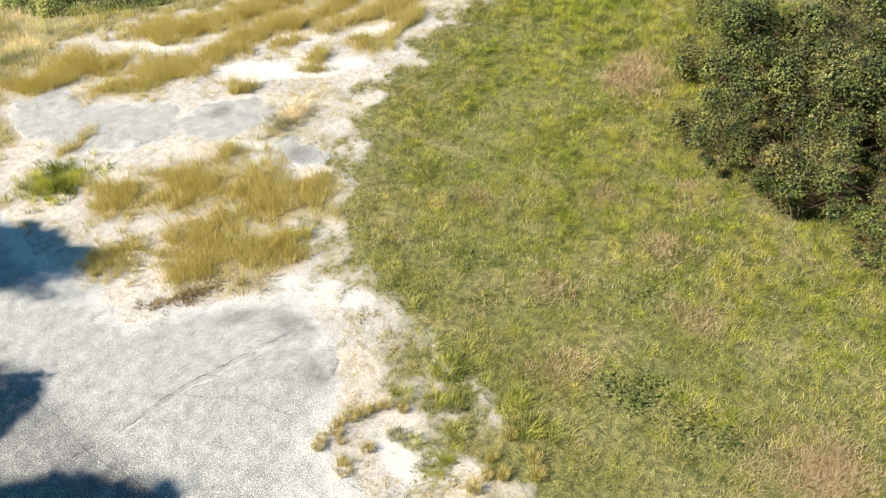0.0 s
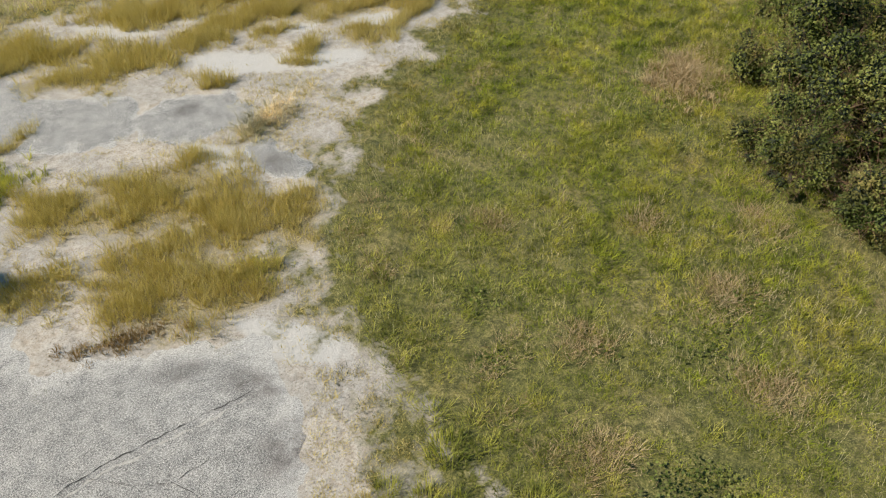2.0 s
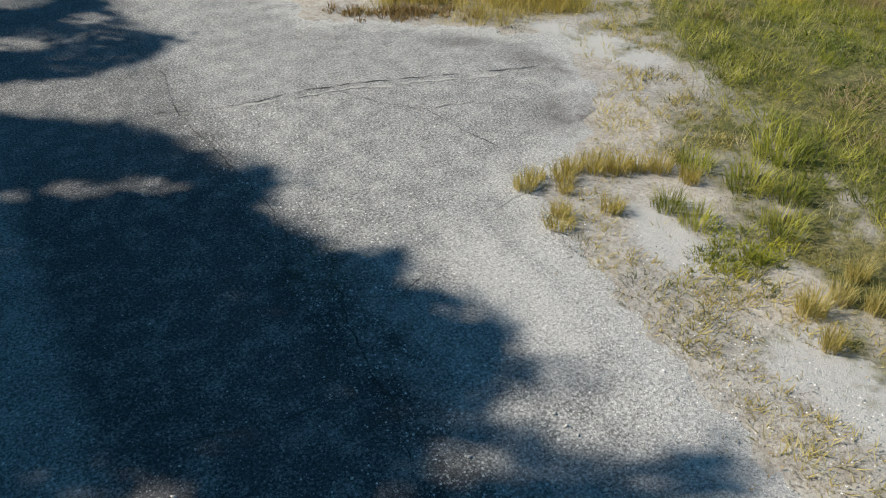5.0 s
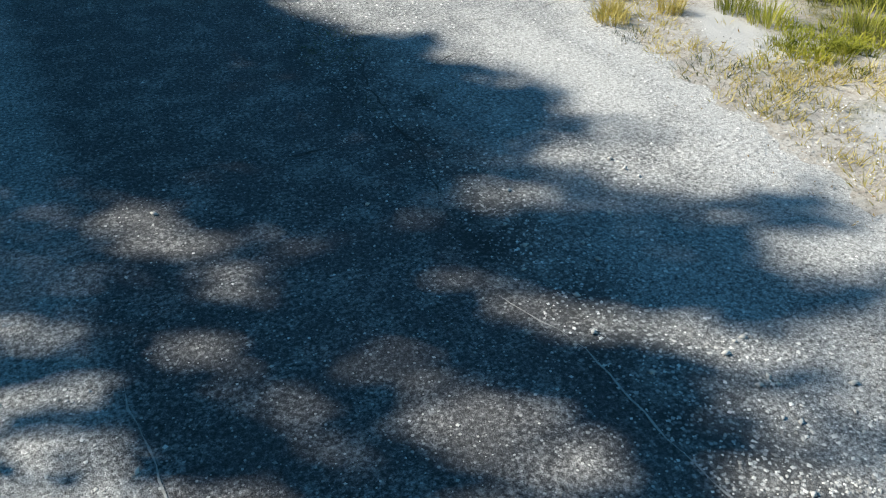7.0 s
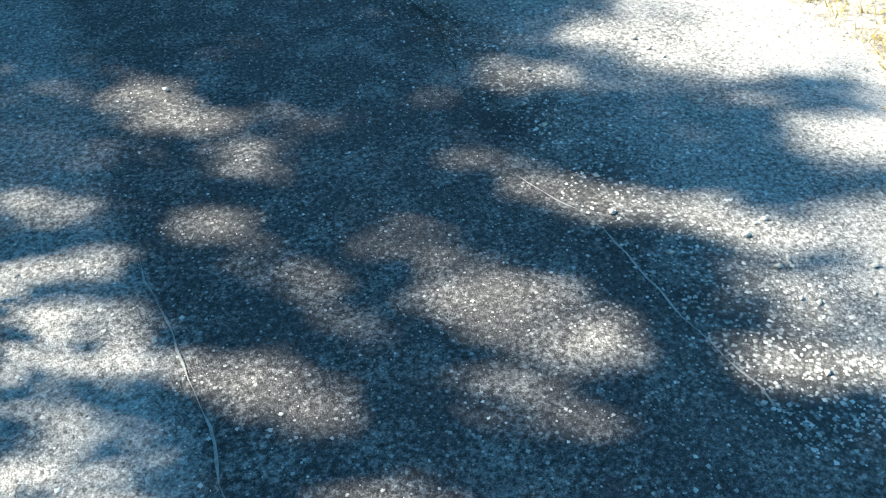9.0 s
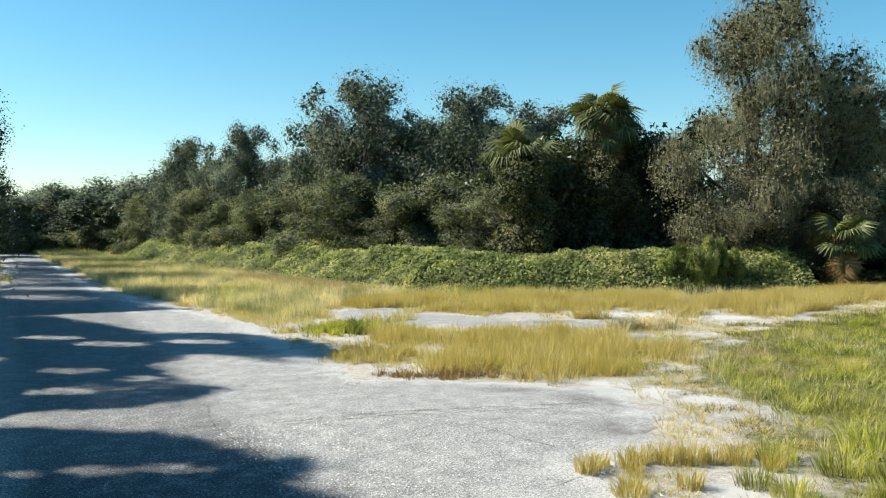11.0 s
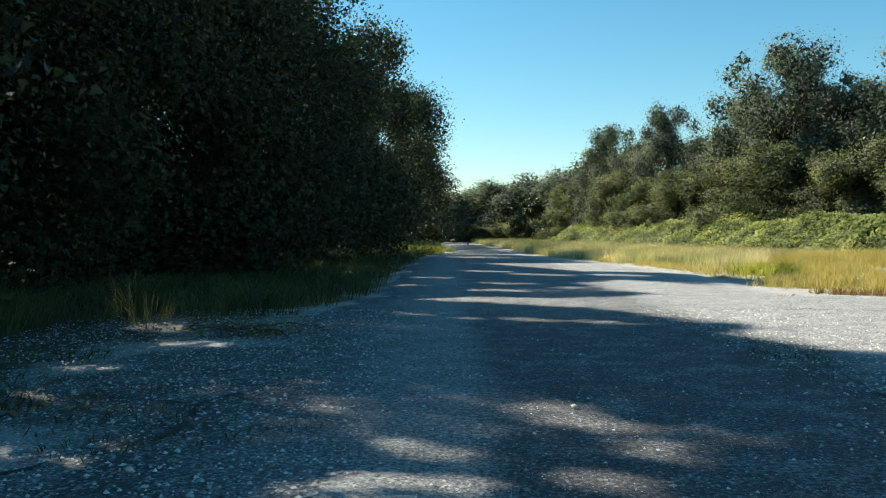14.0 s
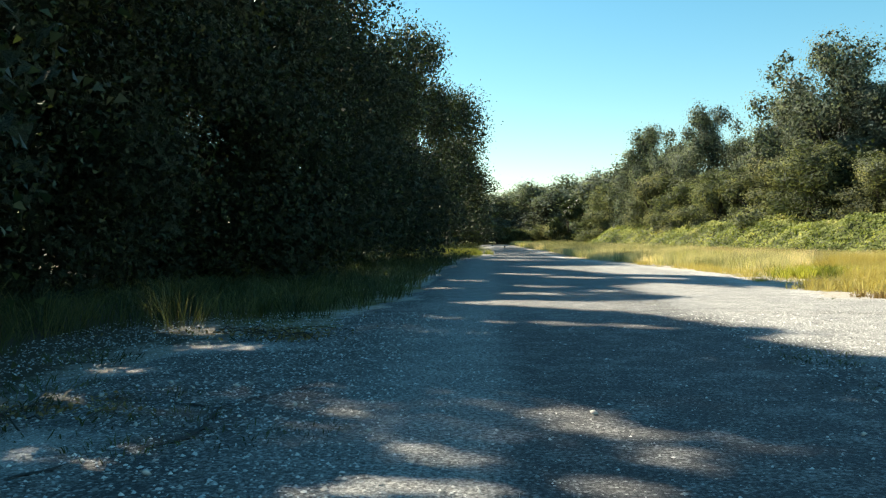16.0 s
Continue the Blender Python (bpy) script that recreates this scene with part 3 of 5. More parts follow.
def shades(p, loose=0.0, inset=0.0):
    """Whether foliage at these points would throw its shadow inside the shade and off the sun flecks; loose: how ragged the gaps are."""
    flat = np.array([TO_SUN.x, TO_SUN.y]) / TO_SUN.z
    g = p[:, :2] - p[:, 2:3] * flat
    ragged = rng.normal(0, 1, len(g)) * loose
    ok = inside(g, SHADE) + 0.24 * vnoise(g, 1.6, 51) + 0.20 * vnoise(g, 4.6, 54) + 0.14 * ragged > inset
    gap = np.clip(openness(g) - 0.04, 0.0, 0.9)
    left = np.where(gap > 0.02, np.clip(-np.log(np.maximum(gap, 1e-3)) / 7.5, 0.0, 1.0), 1.0)
    ok &= rng.uniform(0, 1, len(g)) < (left if loose > 0 else np.where(gap > 0.1, 0.0, 1.0))
    return ok | (g[:, 1] < 0.0) | (g[:, 1] > 27)


# ---- ground and road ----
def steps(fine_from, fine_to, fine, far):
    inner_v = list(np.arange(fine_from, fine_to, fine))
    out_v, s, v = [], fine, fine_to
    while v < far:
        out_v.append(v)
        s *= 1.35
        v += s
    out_v.append(far)
    in_v, s, v = [], fine, fine_from
    while v > -far:
        s *= 1.35
        v -= s
        in_v.append(max(v, -far))
    return np.array(in_v[::-1] + inner_v + out_v)


def sheet(name, xs, ys, material):
    gx, gy = np.meshgrid(xs, ys)
    co = np.stack([gx.ravel(), gy.ravel(), np.zeros(gx.size)], 1)
    nx, ny = len(xs), len(ys)
    i = (np.arange(ny - 1)[:, None] * nx + np.arange(nx - 1)[None]).ravel()
    idx = np.stack([i, i + 1, i + nx + 1, i + nx], 1).ravel()
    return co, idx


def give(me, name, values):
    a = me.attributes.new(name, "FLOAT", "POINT")
    a.data.foreach_set("value", np.ascontiguousarray(values, dtype=np.float32))


def clump_at(p):
    v = np.full(len(p), -1.0)
    p = p[:, :2] + 0.45 * np.stack([vnoise(p, 1.1, 61), vnoise(p, 1.1, 62)], 1)
    for c in CLUMPS:
        v = np.maximum(v, ellipse(p, *c))
    return v


def build_ground():
    co, idx = sheet("ground", steps(-8, 30, 0.25, 2500), steps(-6, 32, 0.25, 2500), SOIL)
    bare = inside(co, BARE)
    near = np.clip(1 - np.linalg.norm(co[:, :2] - [8, 12], axis=1) / 60, 0, 1)
    co[:, 2] = (0.012 * vnoise(co, 2.2, 3) + 0.02 * vnoise(co, 0.5, 5)) * near
    co[:, 2] += 0.03 * np.clip(-bare, 0, 1) * near
    me = smooth(mesh_from("ground", co, 4, idx, SOIL))
    give(me, "green", fuzzy(0.27 - bare * 0.40 + 0.6 * vnoise(co, 1.1, 9) + 0.4 * vnoise(co, 3.1, 19)))
    dry = np.maximum(clump_at(co) * 0.8 + 0.25, inside(co, FIELD) * 0.8 + 0.4)
    give(me, "dry", fuzzy(dry))
    slab = np.zeros(len(co))
    bent = co[:, :2] + 0.35 * np.stack([vnoise(co, 1.4, 65), vnoise(co, 1.4, 66)], 1)
    for c in SLABS:
        slab = np.maximum(slab, ellipse(bent, *c) * 2.0)
    give(me, "slab", fuzzy(slab))
    give(me, "litter", fuzzy(np.maximum(np.maximum(-5.5 - co[:, 0], np.where(co[:, 1] < 13, (-2.4 - co[:, 0]) * 0.7 + 0.1 + 0.55 * vnoise(co, 1.0, 68) + 0.3 * vnoise(co, 3.0, 69), -1)), np.where(co[:, 1] > 26, inside(co, [(14, 30), (60, 16), (400, 30), (400, 400), (12, 400)]), 0)) * 0.6))
    return tagged(new("ground", me), "pale sandy soil with thatch under rough grass", "ground", kind="structure")


def build_road():
    xs = np.arange(-4.6, 15.2, 0.11)
    ys = np.concatenate([np.arange(-10, 30, 0.11), np.arange(30, 90, 0.6)])
    co, idx = sheet("road", xs, ys, ASPHALT)
    d = inside(co, PAVED) * 0.9
    bent = co[:, :2] + 0.7 * np.stack([vnoise(co, 0.8, 63), vnoise(co, 0.8, 64)], 1)
    for c in PATCHES:
        d = np.maximum(d, ellipse(bent, *c) * 2.0)
    wobble = 0.34 * vnoise(co, 1.3, 21) + 0.20 * vnoise(co, 3.6, 22)
    d = d + wobble
    d -= 1.2 * np.clip(clump_at(co) * 2, 0, 1)
    z = 0.028 * np.clip(d * 3.0, -1.6, 1)
    co[:, 2] = z + 0.004 * vnoise(co, 1.5, 4)
    keep = (z.reshape(len(ys), len(xs)) > -0.044)
    cell = keep[:-1, :-1] | keep[1:, :-1] | keep[:-1, 1:] | keep[1:, 1:]
    idx = idx.reshape(-1, 4)[cell.ravel()].ravel()
    me = smooth(mesh_from("road", co, 4, idx, ASPHALT))
    lane = fuzzy((co[:, 0] + 0.03 + 0.06 * vnoise(co, 1.2, 31)) * np.where(co[:, 1] < 4, 9, 4)) * fuzzy((2.45 + 0.035 * co[:, 1] - co[:, 0] + 0.55 * vnoise(co, 0.8, 33) + 0.2 * vnoise(co, 3.0, 34)) * 3)
    give(me, "lane", lane * (0.45 + 0.55 * fuzzy((11.5 - co[:, 1]) * 0.4)))
    right = np.clip(1 - d * 1.1, 0, 1) * fuzzy((co[:, 0] - 2.3 + 0.5 * vnoise(co, 0.8, 33)) * 3)
    right *= (co[:, 1] < 13.5) | (co[:, 0] < 6.5)
    right = np.maximum(right, 0.22 * fuzzy((co[:, 0] - 2.6 + 0.5 * vnoise(co, 0.8, 33)) * 3))
    right = np.maximum(right, np.clip(0.45 - d * 0.8, 0.0, 0.45) * ((co[:, 0] > 6.5) & (co[:, 1] > 13.5)))
    streak = np.zeros(len(co))
    for c in ((-2.6, 7.6, 1.2, 0.5, 10), (-2.4, 3.8, 0.7, 0.8, 0), (-3.2, 6.3, 0.9, 0.5, 0), (-1.0, 2.6, 0.8, 0.5, 30), (4.2, 5.6, 0.7, 2.2, 0), (4.9, 3.0, 0.6, 1.5, 0)):
        streak = np.maximum(streak, ellipse(co, *c))
    give(me, "dust", fuzzy(np.maximum(np.maximum(right * 0.85, streak), (0.06 + 0.36 * fuzzy((4.0 - co[:, 1]) * 0.6)) * fuzzy((co[:, 0] + 0.75) * 4) * fuzzy((0.06 - co[:, 0]) * 12)) + np.clip(0.2 - d, 0, 0.3)))
    stain = np.zeros(len(co))
    for c in ((7.6, 10.2, 0.45, 0.9, 20), (7.0, 8.6, 0.9, 0.7, 20), (12.9, 19.0, 0.6, 0.4, 0), (6.9, 11.5, 0.7, 0.3, -30), (12.8, 15.2, 0.5, 0.7, 0)):
        stain = np.maximum(stain, ellipse(co, *c) * 1.6)
    give(me, "stain", fuzzy(stain))
    strip = fuzzy(1 - np.abs(co[:, 0] - 2.3 - 0.05 * co[:, 1] + 0.3 * vnoise(co, 0.7, 72)) * 1.9) * fuzzy((9 - co[:, 1]) * 0.5)
    give(me, "gravel", fuzzy(np.maximum((-0.55 - co[:, 0] + 0.35 * vnoise(co, 0.9, 71)) * 1.6, strip * 1.3)))
    return tagged(new("road", me), "cracked weathered grey asphalt road with pale chips", "road", kind="structure")


def ribbon(name, pts, width, z, material, parent, seed):
    """A crack or a sand-filled joint that wanders along a line on the road."""
    r = random.Random(seed)
    line = []
    for (x0, y0), (x1, y1) in zip(pts, pts[1:]):
        n = max(2, int(math.hypot(x1 - x0, y1 - y0) / 0.09))
        line += [(x0 + (x1 - x0) * k / n, y0 + (y1 - y0) * k / n) for k in range(n)]
    line.append(pts[-1])
    pl = np.array(line)
    off = np.cumsum([r.uniform(-1, 1) * min(0.035, width * 1.5) for _ in line])
    off -= np.linspace(0, off[-1], len(off))
    d = np.gradient(pl, axis=0)
    nrm = unit(np.stack([-d[:, 1], d[:, 0]], 1))
    w = np.array([width * r.uniform(0.15, 1.2) for _ in line])[:, None]
    w[[k for k in range(len(line)) if r.random() < 0.2]] = 0.003
    w[0] = w[-1] = 0.002
    mid_l = pl + nrm * off[:, None]
    co = np.zeros((len(line) * 2, 3))
    co[0::2, :2], co[1::2, :2] = mid_l + nrm * w / 2, mid_l - nrm * w / 2
    co[:, 2] = z
    k = np.arange(len(line) - 1) * 2
    me = mesh_from(name, co, 4, np.stack([k, k + 1, k + 3, k + 2], 1).ravel(), material)
    return part(name, me, parent)


ground = build_ground()
road = build_road()
CRACKS = [((2.0, 11.1), (3.0, 10.9), (4.4, 10.8), (5.2, 10.6), (6.2, 10.4), (7.5, 10.1)), ((4.4, 10.8), (4.8, 10.1), (5.3, 9.6), (6.0, 9.5)),
          ((0.3, 5.35), (1.1, 5.2), (1.9, 5.1)), ((5.3, 9.6), (5.6, 8.2)),
          ((2.3, 14.5), (2.5, 12.3), (2.3, 10.9)), ((2.55, 8.6), (2.4, 7.4), (2.6, 6.4), (2.35, 5.2), (2.25, 4.2)), ((2.3, 10.9), (2.45, 9.6), (2.55, 8.6)),
          ((2.6, 6.4), (3.1, 6.1), (3.5, 6.3)), ((-1.2, 5.6), (-1.6, 4.9), (-1.5, 4.1), (-2.0, 3.4)), ((-1.6, 4.9), (-2.4, 5.2))]
for k, c in enumerate(CRACKS):
    ribbon("crack", c, 0.022 if k == 0 else 0.018 if k in (5, 6) else 0.04 if k in (8, 9) else 0.014, 0.036, CRACK, road, k)
for k, c in enumerate((((2.2, 11.0), (3.2, 10.85), (4.4, 10.72), (5.2, 10.52), (6.2, 10.3), (7.4, 10.0)), ((0.1, 3.3), (0.13, 2.7), (0.1, 1.6)), ((2.05, 3.1), (2.2, 2.7), (2.22, 2.2), (2.25, 1.2)), ((6.0, 7.3), (4.4, 6.9), (3.9, 7.0)), ((3.0, 17.8), (3.6, 15.1), (3.9, 13.2)), ((5.4, 23.6), (5.6, 21.2), (6.0, 20.0)))):
    ribbon("joint", c, (0.07, 0.013, 0.013, 0.02, 0.03, 0.03)[k], 0.034, JOINT, road, 40 + k)


# ---- loose stones ----
def stone_arrays(p, size, half=False):
    """Eight-sided pebbles, squashed and turned at random."""
    n = len(p)
    axes = np.array([[1, 0, 0], [0, 1, 0], [-1, 0, 0], [0, -1, 0], [0, 0, 0.7], [0, 0, -0.7]], float)
    az = rng.uniform(0, 2 * math.pi, n)
    sc = rng.uniform(0.6, 1.3, (n, 6, 1)) * axes[None] * size[:, None, None]
    c, s = np.cos(az)[:, None], np.sin(az)[:, None]
    co = np.stack([sc[..., 0] * c - sc[..., 1] * s, sc[..., 0] * s + sc[..., 1] * c, sc[..., 2]], 2) + p[:, None]
    k = np.arange(n)[:, None] * 6
    tri = np.concatenate([k + [a, b, t] if t == 4 else k + [b, a, t] for t in ((4,) if half else (4, 5)) for a, b in ((0, 1), (1, 2), (2, 3), (3, 0))], 1)
    return co.reshape(-1, 3), tri.ravel()


def pebbles():
    n = 52000
    p = np.stack([rng.uniform(-4.4, 6.0, n), np.where(rng.uniform(0, 1, n) < 0.14, rng.uniform(-5, 1.0, n), 1.0 + 10 * rng.uniform(0, 1, n) ** 1.6), np.full(n, 0.031)], 1)
    lane = (p[:, 0] > 0.05) & (p[:, 0] < 2.2)
    strip = (p[:, 0] > 2.1) & (p[:, 0] < 3.6)
    keep = rng.uniform(0, 1, n) < np.where(lane, 0.15, np.where(strip, 0.9, np.where(p[:, 0] < -0.6, 0.9, 0.5)))
    p = p[keep]
    size = 0.005 + 0.012 * rng.uniform(0, 1, len(p)) ** 3 + np.where(p[:, 0] < -0.6, 0.004, 0.0) + np.where((p[:, 0] > 2.1) & (p[:, 0] < 3.6), 0.002, 0.0)
    co, tri = stone_arrays(p, size * 0.8, True)
    return tagged(new("pebbles", mesh_from("pebbles", co, 3, tri, STONE)), "loose pale limestone chips scattered on the asphalt", "gravel", kind="stuff")


def loose_stones():
    co, tri = stone_arrays(np.zeros((1, 3)), np.array([1.0]))
    me = mesh_from("loose_stone", co, 3, tri, STONE)
    r = random.Random(5)
    for k in range(46):
        x, y = (r.uniform(2.3, 3.6), r.uniform(1.2, 4.2)) if k % 3 else (r.uniform(-3.5, 3.0), r.uniform(1.2, 6.0))
        s = r.uniform(0.016, 0.03)
        ob = tagged(new("loose_stone", me), "small pale limestone pebble lying on the asphalt", "stone", "stones on the road")
        ob.matrix_basis = pose(x, y, 0.028 + 0.4 * s, r.uniform(-20, 20), r.uniform(-20, 20), r.uniform(0, 360)) @ Matrix.Diagonal((s, s * 0.8, s * 0.8, 1))


# ---- trees ----
def crown_lobes(r, height, spread, low, count, lump):
    """Centres and radii of the leafy lobes: uneven heads of foliage, each a cluster of small billows."""
    out = []
    heads = max(4, count // 8)
    for k in range(heads):
        u = (k + r.uniform(0.1, 0.9)) / heads
        z = low + (height - low) * (0.04 + 0.82 * u)
        wide = spread * (0.55 + 0.45 * math.sin(math.pi * min(1, 0.25 + 0.75 * u))) * (1.0 if u < 0.7 else 1.0 - (u - 0.7) * 1.4)
        a, q = k * 2.4 + r.uniform(-0.6, 0.6), math.sqrt(r.uniform(0.12, 0.9))
        x, y = math.cos(a) * wide * q * 0.8, math.sin(a) * wide * q * 0.8
        size = spread * r.uniform(0.36, 0.56)
        for _ in range(count // heads):
            b, c, e = r.uniform(0, 2 * math.pi), r.uniform(-0.8, 1), r.uniform(0.25, 1)
            f = math.sqrt(max(0.0, 1 - c * c)) * size * e
            out.append((x + math.cos(b) * f, y + math.sin(b) * f, min(height - 0.1, z + c * size * e * 0.85), r.uniform(0.55, 1.3) * spread * lump))
    r.shuffle(out)
    return out


def inner_leaves(lobes, count, size):
    """Places and sizes of larger sprays inside the lobes, shade-dark, which close the crown."""
    w = np.array([l[3] ** 2 for l in lobes])
    la = np.array(lobes)[rng.choice(len(lobes), count, p=w / w.sum())]
    c = la[:, :3] + unit(rng.normal(size=(count, 3))) * (la[:, 3] * 0.78 * rng.uniform(0, 1, count) ** 0.5)[:, None]
    c[:, 2] = np.maximum(c[:, 2], 0.15)
    return c, size * rng.uniform(0.6, 1.3, count)


def tree(name, seed, height, spread, low, lobes, leaves, leaf, material, label, category="tree", droop=0.0, inner=0.62, lean=0.0, trunk=0.22, stand=None, corners=4, lump=0.27, even=0.0):
    """A broad-leaved tree: forked trunk with limbs and a crown of separate leaves."""
    r = random.Random(seed)
    ob = tagged(new(name), label, category)
    lob = crown_lobes(r, height, spread, low, lobes, lump)
    pieces = [tube_arrays([(0, 0, -0.1), (0.1 * lean, 0, height * 0.12), (0.4 * lean, 0.1, height * 0.3), (0.6 * lean, 0.1, height * 0.45), (0.6 * lean, 0.1, height * 0.6)],
                          [trunk * 1.35, trunk, trunk * 0.85, trunk * 0.55, trunk * 0.15], 9)]
    limbs = []
    for x, y, z, rad in lob[: max(6, lobes // 8)]:
        s = max(height * 0.12, z * 0.45)
        limbs.append(tube_arrays([(0.3 * lean, 0.05, s), (x * 0.4 + r.uniform(-.3, .3), y * 0.4 + r.uniform(-.3, .3), s + (z - s) * 0.45), (x * 0.8, y * 0.8, s + (z - s) * 0.8), (x, y, z)],
                                  [trunk * 0.45, trunk * 0.3, trunk * 0.18, trunk * 0.05], 6))
    co, idx = join_arrays(pieces)
    part("trunk", smooth(mesh_from("trunk", co, 4, idx, BARK)), ob, "grey-brown bark")
    for co, idx in limbs:
        if stand and not shades(co + [stand[0], stand[1], 0]).mean() > 0.9:
            continue
        part("limb", smooth(mesh_from("limb", co, 4, idx, BARK)), ob)
    weight = np.array([l[3] ** 2 for l in lob])
    pick = rng.choice(len(lob), leaves, p=weight / weight.sum())
    la = np.array(lob)[pick]
    d = unit(rng.normal(size=(leaves, 3)))
    sub = 1 + 0.22 * np.sin(d @ np.array([7.0, 5.0, 6.0]) + pick * 2.1) + 0.08 * rng.normal(size=leaves)
    rad = la[:, 3] * sub * (0.35 + 0.8 * rng.uniform(0, 1, leaves) ** 0.6)
    c = la[:, :3] + d * rad[:, None] * [1, 1, 0.88]
    c[:, 2] -= droop * rng.uniform(0, 1, leaves) ** 2
    c[:, 2] = np.maximum(c[:, 2], 0.1)
    if stand:
        ok = shades(c + [stand[0], stand[1], 0], 0.6, 0.05)
        c, d, leaves = c[ok], d[ok], int(ok.sum())
    nrm = (0.6 + 0.6 * even) * d + rng.normal(0, 0.75 - 0.4 * even, (leaves, 3)) + [0, 0, 0.3]
    crown = part("crown", leaf_mesh("crown", c, nrm, leaf * rng.uniform(0.65, 1.3, leaves), material, corners=corners), ob)
    tagged(crown, kind="stuff")
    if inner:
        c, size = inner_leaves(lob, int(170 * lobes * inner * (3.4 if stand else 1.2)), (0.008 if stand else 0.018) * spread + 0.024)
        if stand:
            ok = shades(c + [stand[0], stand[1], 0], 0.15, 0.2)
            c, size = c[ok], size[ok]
        me = leaf_mesh("inner_shade_foliage", c, rng.normal(size=(len(c), 3)), size, FAR_INNER_SHADE if even == 1.0 else INNER_SHADE, 0.8, 3)
        tagged(part("inner_shade_foliage", me, ob, "inner foliage, its dark colour standing in for shade"), kind="stuff")
    if stand:
        ob.matrix_basis = pose(stand[0], stand[1], 0)
    return ob


def place(ob, spots, first=True):
    """Stands ob and its copies at (x, y, turn, scale, height scale)."""
    for k, (x, y, turn, s, h) in enumerate(spots):
        m = pose(x, y, 0, 0, 0, turn) @ Matrix.Diagonal((s, s, h, 1))
        if k == 0:
            ob.matrix_basis = m
        else:
            copy_thing(ob, m)


OAK_L = "evergreen oak with dense dark leaves beside the road"
# the last oak is unseen, added up-sun to plug leaks of sunlight
for k, (x, y, tall, wide) in enumerate(((-8.6, 2.8, 11.4, 5.6), (-8.3, 8.6, 12.0, 5.7), (-8.8, 14.4, 12.6, 5.8), (-7.9, 20.4, 13.8, 6.4), (-7.5, 26.2, 14.2, 6.4), (-7.8, 32.6, 13.4, 6.0), (-13.2, 10.8, 12.5, 5.2))):
    tagged(tree("oak_tree", 1 + k, tall, wide, 1.3, 66, 60000, 0.042, OAK_LEAF, OAK_L, inner=1.9, stand=(x, y), corners=3), group="oaks along the road")
oak_m = tagged(tree("oak_tree", 14, 13.2, 4.7, 1.2, 60, 20000, 0.076, OAK_LEAF, OAK_L, corners=3, inner=0.6), group="oaks along the road")
# x -15 row and last two, mostly unseen, are added to block light
place(oak_m, [(-6.6, 40, 140, 1, 1.02), (-5.6, 49, 250, 1, 1.04), (-4.9, 58, 30, 1, 0.96), (-4.3, 68, 200, 1.0, 0.98), (-3.9, 79, 310, 1.0, 0.8), (-3.4, 88, 90, 1.0, 0.7), (-15, 6, 250, 1.1, 0.85),
              (-15.5, 15, 70, 1.1, 0.85), (-15, 24, 20, 1.1, 0.9), (-14.5, 35, 170, 1.1, 0.95), (-9.0, -3.4, 230, 1, 0.85), (-9.5, -10, 30, 1, 0.9)])
U_LAB = "dark leafy undergrowth below the oaks"
under = tagged(tree("undergrowth", 9, 3.4, 2.2, 0.2, 42, 17000, 0.036, OAK_LEAF, U_LAB, "shrub", corners=3, inner=1.1, trunk=0.06, lump=0.22), group="undergrowth along the verge")
under_far = tagged(tree("undergrowth", 10, 3.4, 2.2, 0.2, 30, 5000, 0.085, OAK_LEAF, U_LAB, "shrub", corners=3, inner=0.5, trunk=0.06), group="undergrowth along the verge")
under_spots = []
for k in range(26):
    y = -8 + 2.7 * k + 0.02 * k * k
    under_spots.append((-8.4 + 0.03 * y + 0.7 * math.sin(k * 2.3), y, k * 77 % 360, 1.0 + 0.15 * math.sin(k * 1.7), 1.0 + 0.35 * math.sin(k * 1.1)))
place(under, under_spots[5:13])
place(under_far, under_spots[:5] + under_spots[13:])
F_LAB = "evergreen oak behind the vine bank, haze painted into its grey-green leaves"
far_a = tree("oak_tree", 21, 8.6, 3.3, 0.6, 96, 40000, 0.050, HAZE_LEAF, F_LAB, inner=0.6, corners=3, lump=0.25, even=1.0)
far_b = tree("oak_tree", 22, 9.2, 3.1, 0.6, 96, 40000, 0.050, HAZE_LEAF, F_LAB, inner=0.6, corners=3, lump=0.25, even=1.0)
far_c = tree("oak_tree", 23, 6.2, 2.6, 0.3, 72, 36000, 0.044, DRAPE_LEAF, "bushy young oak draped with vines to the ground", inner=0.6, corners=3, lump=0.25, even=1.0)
for o in (far_a, far_b, far_c):
    tagged(o, group="woodland behind the bank")


def around(rows, tall):
    """Spots from bearing, distance, height and turn."""
    return [(d * math.sin(radians(b)), d * math.cos(radians(b)), t, max(0.85, h / tall) * w, h / tall) for b, d, h, t, w in rows]


place(far_a, around([(10.1, 64, 8.9, 0, 0.9), (13.9, 57, 8.9, 90, 0.95), (21.3, 48, 10.6, 200, 1.1), (28.6, 46, 9.8, 40, 1.1), (18.4, 52, 8.4, 310, 1.1), (33.2, 47, 8.8, 20, 1.2)], 8.6))
place(far_b, around([(12.0, 61, 7.9, 10, 1.0), (16.2, 55, 8.5, 120, 1.0), (25.0, 47, 10.4, 220, 1.15), (31.2, 44, 9.5, 70, 1.2), (36.5, 50, 9.6, 30, 1.3), (23.2, 50, 11.0, 160, 1.1), (27.0, 49, 10.6, 280, 1.1), (30.0, 48, 10.6, 130, 1.1), (19.8, 51, 9.6, 20, 1.0)], 9.2))
